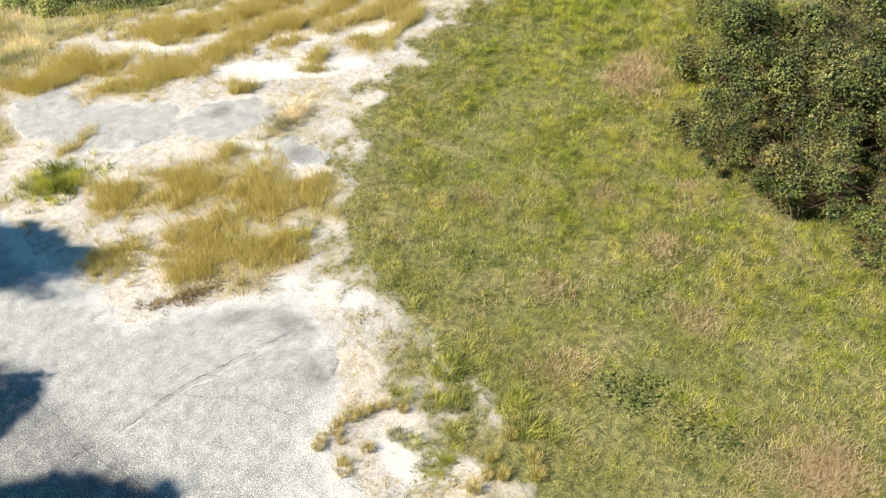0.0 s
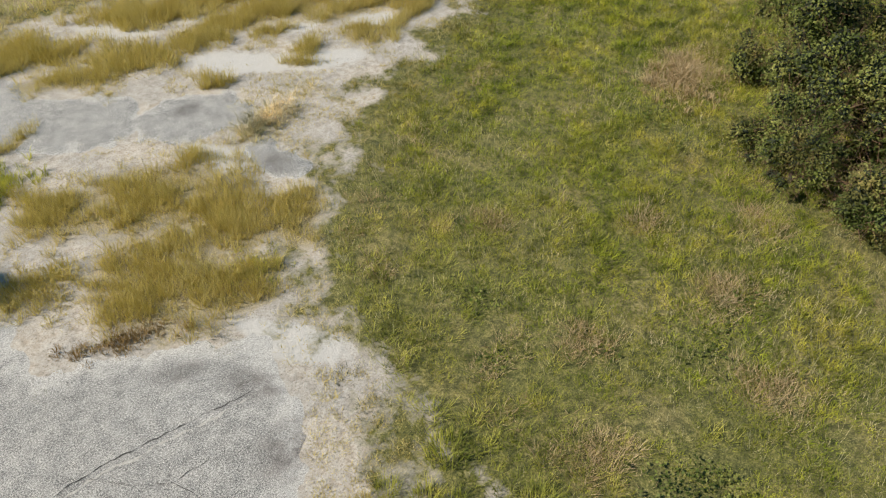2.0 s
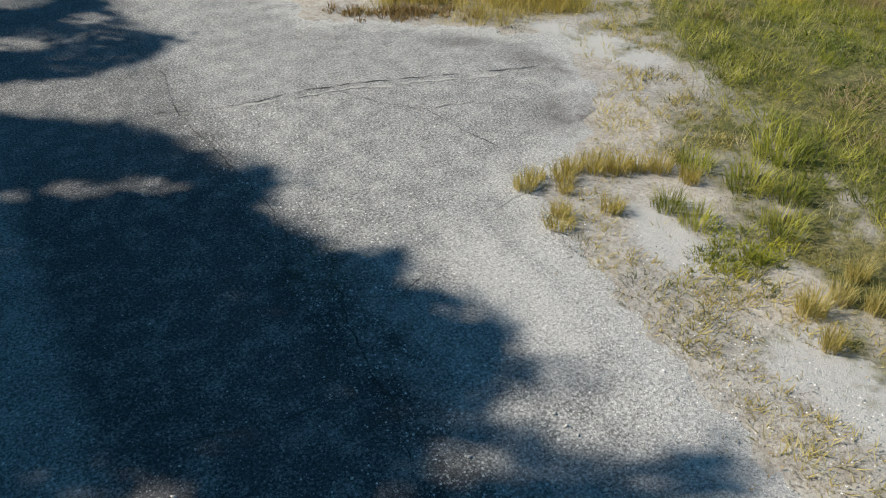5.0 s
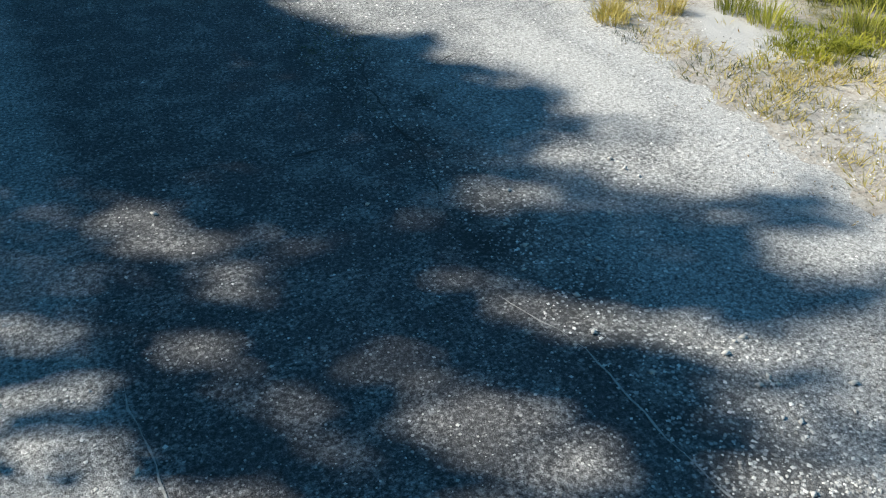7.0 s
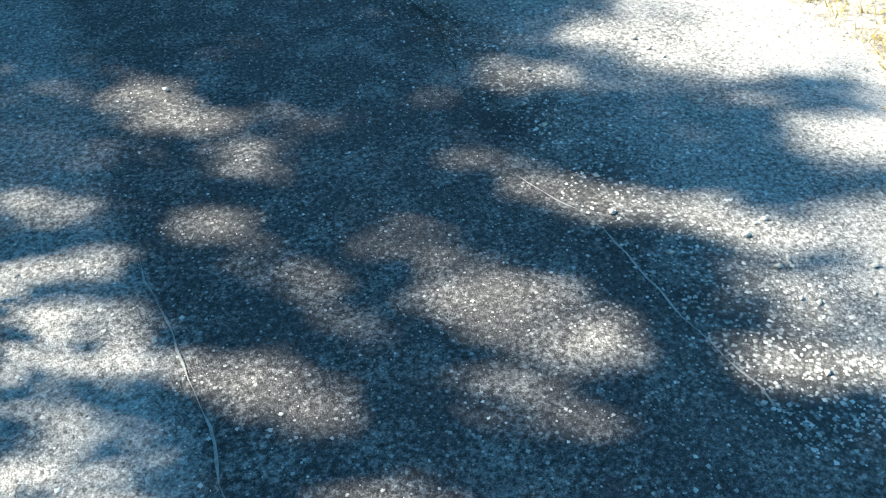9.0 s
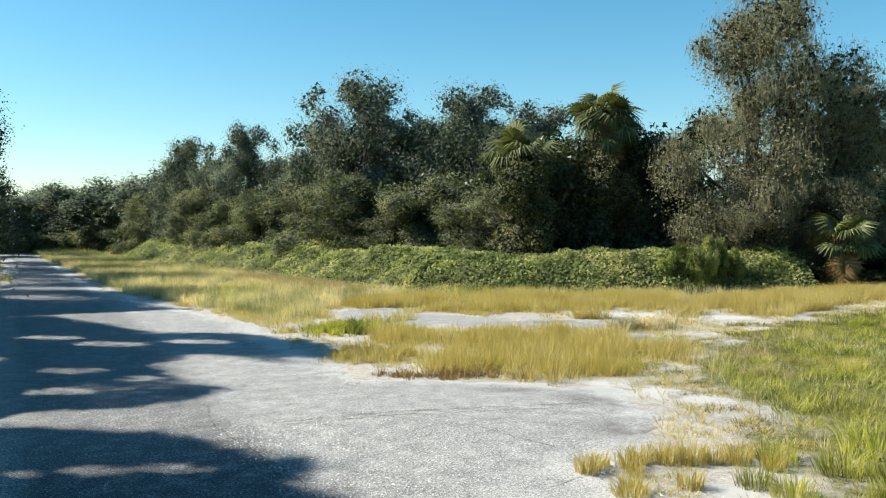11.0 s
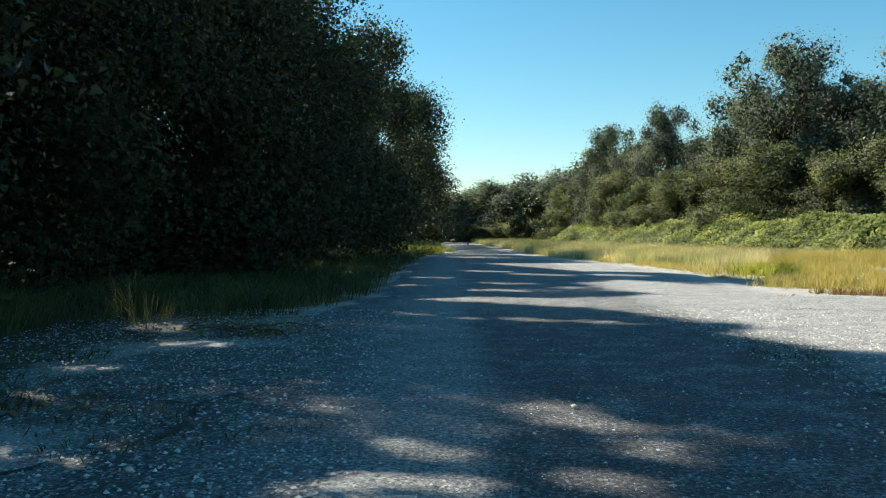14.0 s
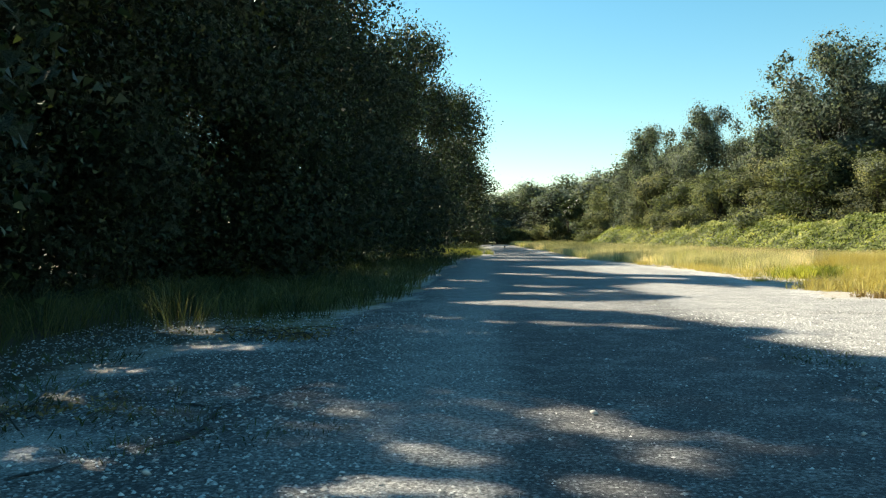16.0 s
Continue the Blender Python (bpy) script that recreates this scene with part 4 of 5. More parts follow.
place(far_c, around([(10.4, 59, 5.2, 0, 1.2), (14.6, 51, 5.6, 130, 1.2), (17.4, 47.5, 6.2, 40, 1.15), (20.2, 44, 6.4, 250, 1.15), (23.4, 42.5, 5.6, 10, 1.2), (26.6, 41.5, 6.2, 60, 1.2), (29.4, 39.5, 5.0, 300, 1.2),
                     (7.9, 72, 6.2, 160, 1.1), (12.6, 54, 5.0, 90, 1.2)], 6.2))

far_d = tagged(tree("oak_tree", 24, 6.2, 3.0, 0.3, 72, 15000, 0.08, HAZE_LEAF, "grey-green oak closing the far end of the road, haze painted into its leaves", inner=0.5, corners=3, lump=0.25, even=1.0), group="woodland at the road's end")
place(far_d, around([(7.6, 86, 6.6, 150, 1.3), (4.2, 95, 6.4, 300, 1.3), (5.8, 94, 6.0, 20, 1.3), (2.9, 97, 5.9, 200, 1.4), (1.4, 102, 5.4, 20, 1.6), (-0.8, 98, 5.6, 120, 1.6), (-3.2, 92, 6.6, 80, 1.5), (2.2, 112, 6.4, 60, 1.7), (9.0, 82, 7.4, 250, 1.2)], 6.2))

pebbles()
loose_stones()


# ---- grass ----
def scatter(poly, count, margin, box, seed):
    g = np.random.default_rng(seed)
    p = np.stack([g.uniform(box[0], box[1], count), g.uniform(box[2], box[3], count), np.zeros(count)], 1)
    return p[inside(p, poly) > margin]


def green_field():
    n = 54000
    p = np.stack([5.0 + 27 * rng.uniform(0, 1, n) ** 1.25, rng.uniform(-8, 17.5, n), np.zeros(n)], 1)
    rough = 0.75 * vnoise(p, 1.1, 9) + 0.35 * vnoise(p, 3.1, 19)
    d = -inside(p, BARE)
    keep = rng.uniform(0, 1, n) < np.clip(0.10 + 0.6 * d + rough, 0, 1)
    for x, y, s in ((11.15, 9.5, 0.55), (12.4, 11.0, 0.45)):
        keep &= ~((np.hypot(p[:, 0] - x, p[:, 1] - y) < s) & (rng.uniform(0, 1, n) < 0.8))
    p = p[keep & (p[:, 1] < 17.5 + 0.15 * (p[:, 0] - 20))]
    h = 0.12 + 0.07 * vnoise(p, 0.45, 2) + 0.15 * vnoise(p, 1.7, 7) + 0.009 * np.clip(p[:, 0] - 11, 0, 15)
    h = np.clip(h, 0.05, 0.34)
    d = -inside(p, BARE)
    worn = d + 1.1 * vnoise(p, 0.9, 23) + 0.6 * rng.normal(size=len(p)) < 1.5
    for name, mask, material, label in (("rough_grass", ~worn, GREEN_GRASS, "rough green grass with yellowing blades"),
                                        ("worn_grass", worn, EDGE_GRASS, "short brownish grass along the bare sand")):
        b, hh, w, l, a = tuft_blades(p[mask], h[mask] * (0.7 if name == "worn_grass" else 1.0), 10, 0.13, 0.019, (0.3, 1.2))
        w *= np.clip(0.42 + 0.06 * (b[:, 0] - 6), 0.42, 1.0)
        tagged(new(name, spike_mesh(name, b, hh, w, l, a, material)), label, "grass", kind="stuff")


def tall_blades():
    """Longer seeding grass and darker broad weeds that stand out of the field."""
    n = 6500
    p = np.stack([8.4 + 22 * rng.uniform(0, 1, n) ** 1.2, rng.uniform(-7, 15, n), np.zeros(n)], 1)
    v = vnoise(p, 0.42, 77)
    q = p[(inside(p, BARE) < -0.6) & (v > 0.08)]
    b, h, w, l, a = tuft_blades(q, 0.27 + 0.1 * vnoise(q, 1.0, 3), 20, 0.16, 0.015, (0.3, 1.1))
    tagged(new("seeding_grass", spike_mesh("seeding_grass", b, h, w, l, a, LIME_GRASS)), "taller yellow-green grass standing out of the field", "grass", kind="stuff")
    r = np.random.default_rng(3)
    spots = ((23.6, 9.3, 1.2, 220), (11.2, -1.2, 1.3, 200), (10.4, 4.3, 0.6, 60), (15.6, 4.4, 0.7, 60), (12.4, 6.0, 0.6, 45), (13.6, 2.6, 0.7, 60), (16.5, 7.0, 0.6, 45), (18.3, 4.9, 0.7, 50), (14.2, 9.6, 0.5, 35))
    rust = np.concatenate([np.stack([x + s * r.normal(0, 0.5, k), y + s * r.normal(0, 0.5, k), np.zeros(k)], 1) for x, y, s, k in spots])
    near_rust = np.maximum(ellipse(p, 24.2, 9.4, 1.5, 0.9, 20), ellipse(p, 15.2, 4.6, 1.0, 0.6, 40))
    q = p[(inside(p, BARE) < -0.8) & ((vnoise(p, 0.55, 78) + 0.4 * vnoise(p, 1.7, 79) > 0.40) | (near_rust > 0))]
    q = np.concatenate([q, rust])
    b, h, w, l, a = tuft_blades(q, np.full(len(q), 0.26), 20, 0.2, 0.014, (0.4, 1.2))
    tagged(new("withered_grass", spike_mesh("withered_grass", b, h, w, l, a, PINK_GRASS)), "withered pinkish-brown grass patches in the field", "grass", kind="stuff")
    q = np.repeat(p[(inside(p, BARE) < -0.8) & (vnoise(p, 0.6, 79) > 0.48)], 16, 0)
    m = len(q)
    q = q + np.stack([rng.normal(0, 0.16, m), rng.normal(0, 0.16, m), rng.uniform(0.05, 0.18, m)], 1)
    up = rng.normal(0, 0.5, (m, 3)) + [0, 0, 1]
    tagged(new("broadleaf_weeds", leaf_mesh("broadleaf_weeds", q, up, rng.uniform(0.025, 0.05, m), SHRUB_LEAF, 0.6)), "green broadleaf weeds among the grass", "weeds", kind="stuff")


def dry_clumps():
    n = 150000
    p = np.stack([rng.uniform(5, 33, n), rng.uniform(3, 28, n), np.zeros(n)], 1)
    v = clump_at(p) + 0.7 * vnoise(p, 0.9, 12) + 0.55 * vnoise(p, 2.6, 13)
    p, v = p[v > -0.12], v[v > -0.12]
    q = p[rng.uniform(0, 1, len(p)) < np.where(p[:, 1] < 10, 0.1, 1.0) * np.clip(0.08 + v * 0.75, 0, 0.8)][:26000]
    h = np.where(q[:, 1] < 10, 0.22, 0.40) + np.where(q[:, 1] > 18, 0.10, 0.0) + 0.2 * vnoise(q, 0.9, 3)
    b, h, w, l, a = tuft_blades(q, np.clip(h, 0.1, 0.8), 12, 0.11, 0.012, (0.1, 0.75))
    return tagged(new("dry_grass", spike_mesh("dry_grass", b, h, w, l, a, DRY_GRASS)), "ochre dry grass growing through the broken side road", "grass", kind="stuff")


def sand_plants():
    """Thin low grass scattered over the open sand and the cracks."""
    n = 46000
    p = np.stack([rng.uniform(4.5, 33, n), rng.uniform(1.5, 29, n), np.zeros(n)], 1)
    keep = (inside(p, BARE) > -0.4) & (inside(p, PAVED) < -0.1)
    keep &= vnoise(p, 0.9, 90) + 0.6 * vnoise(p, 3.0, 91) > np.where(p[:, 1] > 20, 0.0, np.where(p[:, 1] < 10, 0.0, 0.08))
    for c in PATCHES:
        keep &= ellipse(p, *c) < 0.15
    for c in SLABS:
        keep &= (ellipse(p, *c) < 0.1) | (rng.uniform(0, 1, n) < 0.12)
    p = p[keep]
    b, h, w, l, a = tuft_blades(p, np.where(p[:, 1] > 20, 0.24, 0.12) + 0.09 * vnoise(p, 1.2, 92), 9, 0.09, 0.012, (0.3, 1.2))
    return tagged(new("sparse_grass", spike_mesh("sparse_grass", b, h, w, l, a, DRY_GRASS)), "thin dry grass scattered over pale sand", "grass", kind="stuff")


def seed_stalks():
    """Thin pale stalks that stand over the green field."""
    n = 11000
    p = np.stack([8 + 20 * rng.uniform(0, 1, n) ** 1.2, rng.uniform(-3, 17, n), np.zeros(n)], 1)
    p = p[(inside(p, BARE) < -0.25) & (vnoise(p, 0.5, 82) > -0.15)]
    b, h, w, l, a = tuft_blades(p, np.full(len(p), 0.34), 3, 0.12, 0.008, (0.1, 0.7))
    return tagged(new("seed_stalks", spike_mesh("seed_stalks", b, h, w, l, a, STRAW_GRASS)), "pale thin seed stalks above the green grass", "grass", kind="stuff")


def sand_debris():
    """Dead leaves, bark bits and dry stalks on the sand."""
    n = 16000
    p = np.stack([rng.uniform(-4.4, 22, n), 1.5 + 24 * rng.uniform(0, 1, n) ** 1.3, np.full(n, 0.02)], 1)
    p = p[(inside(p, BARE) > -0.5) & (inside(p, PAVED) < 0.35) & (vnoise(p, 1.6, 95) > -0.1)]
    m = len(p)
    me = leaf_mesh("sand_debris", p, rng.normal(0, 0.4, (m, 3)) + [0, 0, 1], rng.uniform(0.008, 0.022, m), DEAD_LEAF, 0.35, 3)
    return tagged(new("sand_debris", me), "bits of dead leaf and stalk on pale sand", "debris", kind="stuff")


def straw_field():
    p = scatter(FIELD, 64000, 0.0, (2, 46, 20, 95), 5)
    dist = np.linalg.norm(p, axis=1)
    p = p[rng.uniform(0, 1, len(p)) < np.clip(30 / dist, 0.2, 1)]
    h = 0.50 + 0.18 * vnoise(p, 0.35, 6)
    pale = vnoise(p, 0.3, 96) + 0.5 * vnoise(p, 1.1, 97) + 0.25 * rng.normal(size=len(p)) > -0.34
    for name, mask, material, label in (("tall_straw_grass", pale, STRAW_GRASS, "tall straw-coloured grass between road and vine bank"),
                                        ("tall_green_grass", ~pale, LIME_GRASS, "tall yellow-green grass between road and vine bank")):
        b, hh, w, l, a = tuft_blades(p[mask], h[mask], 14, 0.2, 0.017, (0.1, 0.6))
        tagged(new(name, spike_mesh(name, b, hh, w, l, a, material)), label, "grass", kind="stuff")


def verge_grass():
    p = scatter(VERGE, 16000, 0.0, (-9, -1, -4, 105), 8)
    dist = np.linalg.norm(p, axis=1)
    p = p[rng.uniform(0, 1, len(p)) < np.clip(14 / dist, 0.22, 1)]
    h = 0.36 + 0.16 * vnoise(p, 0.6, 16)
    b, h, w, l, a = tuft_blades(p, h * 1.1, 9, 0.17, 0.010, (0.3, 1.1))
    return tagged(new("verge_grass", blade_mesh("verge_grass", b, h, w, l, a, SHADE_TONED_GRASS)), "verge grass under the oaks, green darkened to stand for their shade", "grass", kind="stuff")


def tuft(blades, height, spread, width, material, label, lean=(0.1, 0.6), name="grass_tuft"):
    b, h, w, l, a = tuft_blades(np.zeros((1, 3)), np.array([height]), blades, spread, width, lean)
    return tagged(new(name, blade_mesh(name, b, h, w, l, a, material)), label, "grass tuft")


green_field()
tall_blades()
dry_clumps()
sand_plants()
seed_stalks()
sand_debris()
straw_field()
verge_grass()

# countable tufts at the corner of the two roads
t_lab = "dry yellow-green grass tuft standing in pale sand"
tuft_a = tagged(tuft(170, 0.32, 0.12, 0.0055, DRY_GRASS, t_lab, (0.05, 0.5)), group="tufts at the road corner")
tuft_b = tagged(tuft(170, 0.30, 0.15, 0.006, LIME_GRASS, t_lab, (0.05, 0.6)), group="tufts at the road corner")
place(tuft_a, [(5.35, 7.25, 0, 1.1, 0.9), (5.55, 7.35, 40, 1.0, 0.8), (5.9, 7.25, 70, 1.2, 0.9), (6.1, 7.35, 10, 1, 0.9), (6.35, 7.25, 90, 1.2, 1.0), (6.62, 7.1, 20, 1.2, 1.0), (5.26, 6.45, 50, 1.4, 0.8), (5.4, 6.6, 80, 0.9, 0.7),
               (5.96, 6.4, 130, 1, 0.9), (7.08, 6.85, 20, 1.1, 1.0), (6.85, 7.0, 0, 1.0, 0.8), (6.55, 4.05, 0, 1.2, 1.2), (6.97, 4.05, 60, 1.0, 1.0), (7.39, 4.2, 10, 1.0, 1.0), (7.15, 3.75, 0, 1.0, 1.1), (7.6, 3.2, 20, 1.2, 1.1),
               (7.88, 3.5, 80, 1.3, 1.2), (6.3, 3.6, 40, 0.9, 1.0), (8.06, 4.2, 0, 1.1, 1.0), (6.8, 3.1, 30, 1.0, 1.0), (7.22, 6.5, 70, 1.0, 0.9), (5.75, 7.0, 70, 0.8, 0.6)])
place(tuft_b, [(6.57, 6.15, 0, 1.2, 1.0), (6.64, 5.75, 30, 1.1, 1.0), (7.74, 6.05, 60, 1.5, 1.2), (8.68, 6.4, 20, 2.0, 1.5), (7.98, 5.65, 10, 1.3, 1.1), (7.4, 5.2, 0, 1.4, 1.0), (8.4, 4.05, 0, 1.9, 1.4), (8.9, 4.6, 50, 1.6, 1.3), (7.5, 6.7, 90, 1.2, 1.0)])
weed = tagged(tuft(110, 0.10, 0.26, 0.006, SHADE_TONED_GRASS, "flat green weed spreading on the asphalt edge", (0.8, 1.8), "weed"), group="flat weeds")
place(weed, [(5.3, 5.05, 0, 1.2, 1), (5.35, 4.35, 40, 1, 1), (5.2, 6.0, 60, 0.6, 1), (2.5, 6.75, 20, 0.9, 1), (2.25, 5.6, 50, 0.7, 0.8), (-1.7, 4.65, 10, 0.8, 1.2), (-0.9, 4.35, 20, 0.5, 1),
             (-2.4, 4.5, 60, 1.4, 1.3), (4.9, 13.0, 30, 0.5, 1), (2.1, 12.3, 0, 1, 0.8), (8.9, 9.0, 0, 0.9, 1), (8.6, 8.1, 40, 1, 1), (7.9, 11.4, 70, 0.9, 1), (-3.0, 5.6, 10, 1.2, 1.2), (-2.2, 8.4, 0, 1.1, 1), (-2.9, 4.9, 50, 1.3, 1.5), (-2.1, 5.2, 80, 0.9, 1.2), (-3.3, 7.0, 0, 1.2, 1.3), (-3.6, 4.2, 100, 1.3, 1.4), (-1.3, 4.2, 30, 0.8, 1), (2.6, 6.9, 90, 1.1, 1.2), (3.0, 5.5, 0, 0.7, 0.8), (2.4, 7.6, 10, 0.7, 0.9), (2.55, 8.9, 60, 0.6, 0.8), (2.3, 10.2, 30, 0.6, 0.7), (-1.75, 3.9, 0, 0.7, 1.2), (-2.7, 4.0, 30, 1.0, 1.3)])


def clump(tufts, height, long, wide, width, material, label, lean=(0.2, 1.0)):
    """A patch of grass made of many small tufts, ragged at its rim."""
    c = np.stack([rng.normal(0, long * 0.5, tufts), rng.normal(0, wide * 0.5, tufts), np.zeros(tufts)], 1)
    hs = height * rng.uniform(0.5, 1.1, tufts)
    b, h, w, l, a = tuft_blades(c, hs, 18, 0.09, width, lean)
    return tagged(new("grass_clump", blade_mesh("grass_clump", b, h, w, l, a, material)), label, "grass clump", kind="stuff")


place(clump(230, 0.36, 1.05, 0.9, 0.013, LIME_GRASS, "lime green grass clump at the edge of the asphalt"), [(7.4, 19.8, 0, 1, 1)])
place(clump(150, 0.34, 0.9, 0.8, 0.009, DRY_GRASS, "dry grass clump on the shaded edge of the asphalt"), [(6.3, 15.7, -40, 1, 1)])
place(clump(90, 0.2, 1.3, 0.3, 0.011, DEAD_LEAF, "low brown dead grass along the broken asphalt edge", (0.2, 0.9)), [(6.7, 13.0, -31, 1, 1)])
place(clump(80, 0.5, 1.3, 0.45, 0.011, STRAW_GRASS, "pale straw grass clump lying over on the sand", (0.4, 1.2)), [(13.8, 16.9, 10, 1, 1)])
place(clump(60, 0.22, 0.8, 0.6, 0.011, LIME_GRASS, "low green grass clump on the sand beside the slab", (0.3, 1.0)), [(9.7, 12.7, -40, 1, 1)])
place(clump(90, 0.15, 0.7, 0.5, 0.009, GREEN_GRASS, "short green grass patch on the sandy corner", (0.5, 1.3)), [(6.65, 5.05, 0, 1, 1)])
tall = tagged(tuft(90, 0.72, 0.3, 0.005, TAN_GRASS, "tall arching tan grass tuft on the shaded verge", (0.2, 1.3)), group="tufts on the verge")
place(tall, [(-3.5, 9.5, 0, 1, 1), (-4.6, 8.6, 70, 1.1, 0.9), (-3.0, 9.9, 140, 0.8, 0.8), (-5.4, 8.2, 200, 1.1, 0.9), (-5.9, 9.4, 20, 1.2, 1.1), (-2.7, 11.4, 100, 1, 0.8)])
tall_dark = tagged(tuft(120, 0.7, 0.2, 0.005, SHADE_TONED_GRASS, "tall green grass tuft on the verge, darkened in colour for shade", (0.2, 1.3)), group="tufts on the verge")
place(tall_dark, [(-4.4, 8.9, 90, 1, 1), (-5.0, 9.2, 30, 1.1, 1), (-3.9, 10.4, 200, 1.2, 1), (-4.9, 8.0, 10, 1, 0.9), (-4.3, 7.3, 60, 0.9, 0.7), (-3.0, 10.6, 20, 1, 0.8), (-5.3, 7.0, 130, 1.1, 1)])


def litter_heap(seed, long, wide, count):
    """A low heap of fallen twigs and dead leaves."""
    r = np.random.default_rng(seed)
    ob = tagged(new("litter_heap"), "low heap of fallen twigs and brown leaves on gravel", "litter", "litter at the road's edge")
    pieces = []
    for _ in range(count):
        x, y, a, ln = r.normal(0, long * 0.45), r.normal(0, wide * 0.45), r.uniform(0, 6.3), r.uniform(0.12, 0.5)
        d = np.array([math.cos(a), math.sin(a), 0.0]) * ln * 0.5
        z = r.uniform(0.01, 0.06)
        pieces.append(tube_arrays([(x - d[0], y - d[1], 0.01), (x, y, z + 0.02), (x + d[0], y + d[1], z)], [0.006, 0.005, 0.002], 4))
    co, idx = join_arrays(pieces)
    part("twigs", mesh_from("twigs", co, 4, idx, BARK), ob, "thin grey-brown fallen twigs")["kind"] = "stuff"
    n = count * 22
    p = np.stack([r.normal(0, long * 0.5, n), r.normal(0, wide * 0.5, n), r.uniform(0.005, 0.05, n)], 1)
    part("dead_leaves", leaf_mesh("dead_leaves", p, r.normal(0, 0.6, (n, 3)) + [0, 0, 1], r.uniform(0.012, 0.028, n), DEAD_LEAF, 0.5), ob, "curled brown dead leaves")["kind"] = "stuff"
    return ob


for k, (x, y, turn, long, wide, count) in enumerate(((-2.4, 8.7, 10, 0.8, 0.35, 22), (-1.9, 8.2, 60, 0.4, 0.25, 8), (-2.5, 4.75, 20, 0.5, 0.3, 8))):
    litter_heap(80 + k, long, wide, count).matrix_basis = pose(x, y, 0.02, 0, 0, turn)
place(clump(160, 0.42, 1.0, 3.2, 0.014, LIME_GRASS, "yellow-green grass in the sun on the far verge"), [(-1.5, 43.5, 0, 1, 1), (-2.6, 47.5, 40, 1, 1)])
place(clump(420, 0.5, 0.9, 3.6, 0.012, PINK_GRASS, "reddish-brown withered grass before the vine bank"), [(10.9, 34.0, 10, 1, 1), (10.2, 39.5, 5, 0.8, 0.9)])
place(clump(260, 0.34, 1.5, 0.9, 0.014, PINK_GRASS, "pinkish-brown withered grass patch in the green field"), [(23.0, 9.4, 20, 1, 1), (11.2, -1.6, 0, 0.6, 0.8)])


# ---- shrubs at the field's edge ----
def twigs_of(ob, seed, height, spread, low, lobes, count, lump=0.27, material=None, hang=0.0, length=(0.2, 0.55), width=0.009, name="bare_wood", label="bare brown twigs"):
    """Thin twigs that stand out of the crown's lobes, or strands that hang from them."""
    lob = np.array(crown_lobes(random.Random(seed), height, spread, low, lobes, lump))
    la = lob[rng.integers(0, len(lob), count)]
    d = unit(rng.normal(size=(count, 3)) + [0, 0, 0.2])
    a = la[:, :3] + d * la[:, 3:4] * rng.uniform(0.25 if hang else 0.6, 1.15 if hang else 0.95, (count, 1))
    out = (d + rng.normal(0, 0.35, (count, 3))) * (1 - hang) + np.array([0, 0, -1.0]) * hang
    tip = a + out * rng.uniform(*length, count)[:, None]
    tip[:, 2] = np.maximum(tip[:, 2], 0.1)
    side = unit(np.cross(tip - a, rng.normal(size=(count, 3)))) * width * 0.5
    co = np.stack([a - side, a + side, tip], 1)
    tagged(part(name, mesh_from(name, co.reshape(-1, 3), 3, np.arange(count * 3), material or TWIG), ob, label), kind="stuff")


s_lab = "sprawling olive green shrub with small leaves and bare twigs"
shrub_a = tagged(tree("shrub", 31, 4.2, 2.9, 0.3, 60, 40000, 0.042, SHRUB_LEAF, s_lab, "shrub", corners=3, inner=0.7, trunk=0.08, lump=0.17, even=0.3), group="shrubs in the field")
twigs_of(shrub_a, 31, 4.2, 2.9, 0.3, 60, 3000, 0.17, None, 0.0, (0.25, 0.8))
shrub_b = tagged(tree("shrub", 32, 2.2, 1.9, 0.2, 36, 22000, 0.036, SHRUB_LEAF, s_lab, "shrub", corners=3, inner=0.6, trunk=0.05, lump=0.18, even=0.3), group="shrubs in the field")
twigs_of(shrub_b, 32, 2.2, 1.9, 0.2, 36, 1600, 0.18, None, 0.0, (0.2, 0.6))
place(shrub_a, [(22.9, 5.2, 0, 1, 1), (22.6, 2.4, 70, 1.0, 0.95), (24.6, -1.6, 160, 1.0, 1.0), (21.6, -1.0, 120, 1.05, 1), (26.0, 2.5, 220, 1.1, 1.1)])
place(shrub_b, [(19.3, 2.2, 0, 1.1, 1.0), (20.2, 5.0, 90, 0.9, 1), (25.6, 7.4, 200, 1.0, 1.3), (18.9, -0.5, 50, 1.1, 1.0)])


# ---- vine bank ----
BANK = [(8.4, 86), (7.4, 66), (8.6, 52), (10.3, 43), (11.6, 34.5), (13.2, 29.5), (16.5, 26.9), (21.9, 24.4), (27.0, 22.4)]


def bank_line(n):
    seg = np.array(BANK, float)
    ln = np.r_[0, np.cumsum(np.linalg.norm(np.diff(seg, axis=0), axis=1))]
    t = np.linspace(0, ln[-1], n)
    p = np.stack([np.interp(t, ln, seg[:, 0]), np.interp(t, ln, seg[:, 1])], 1)
    d = np.gradient(p, axis=0)
    return p, unit(np.stack([-d[:, 1], d[:, 0]], 1))


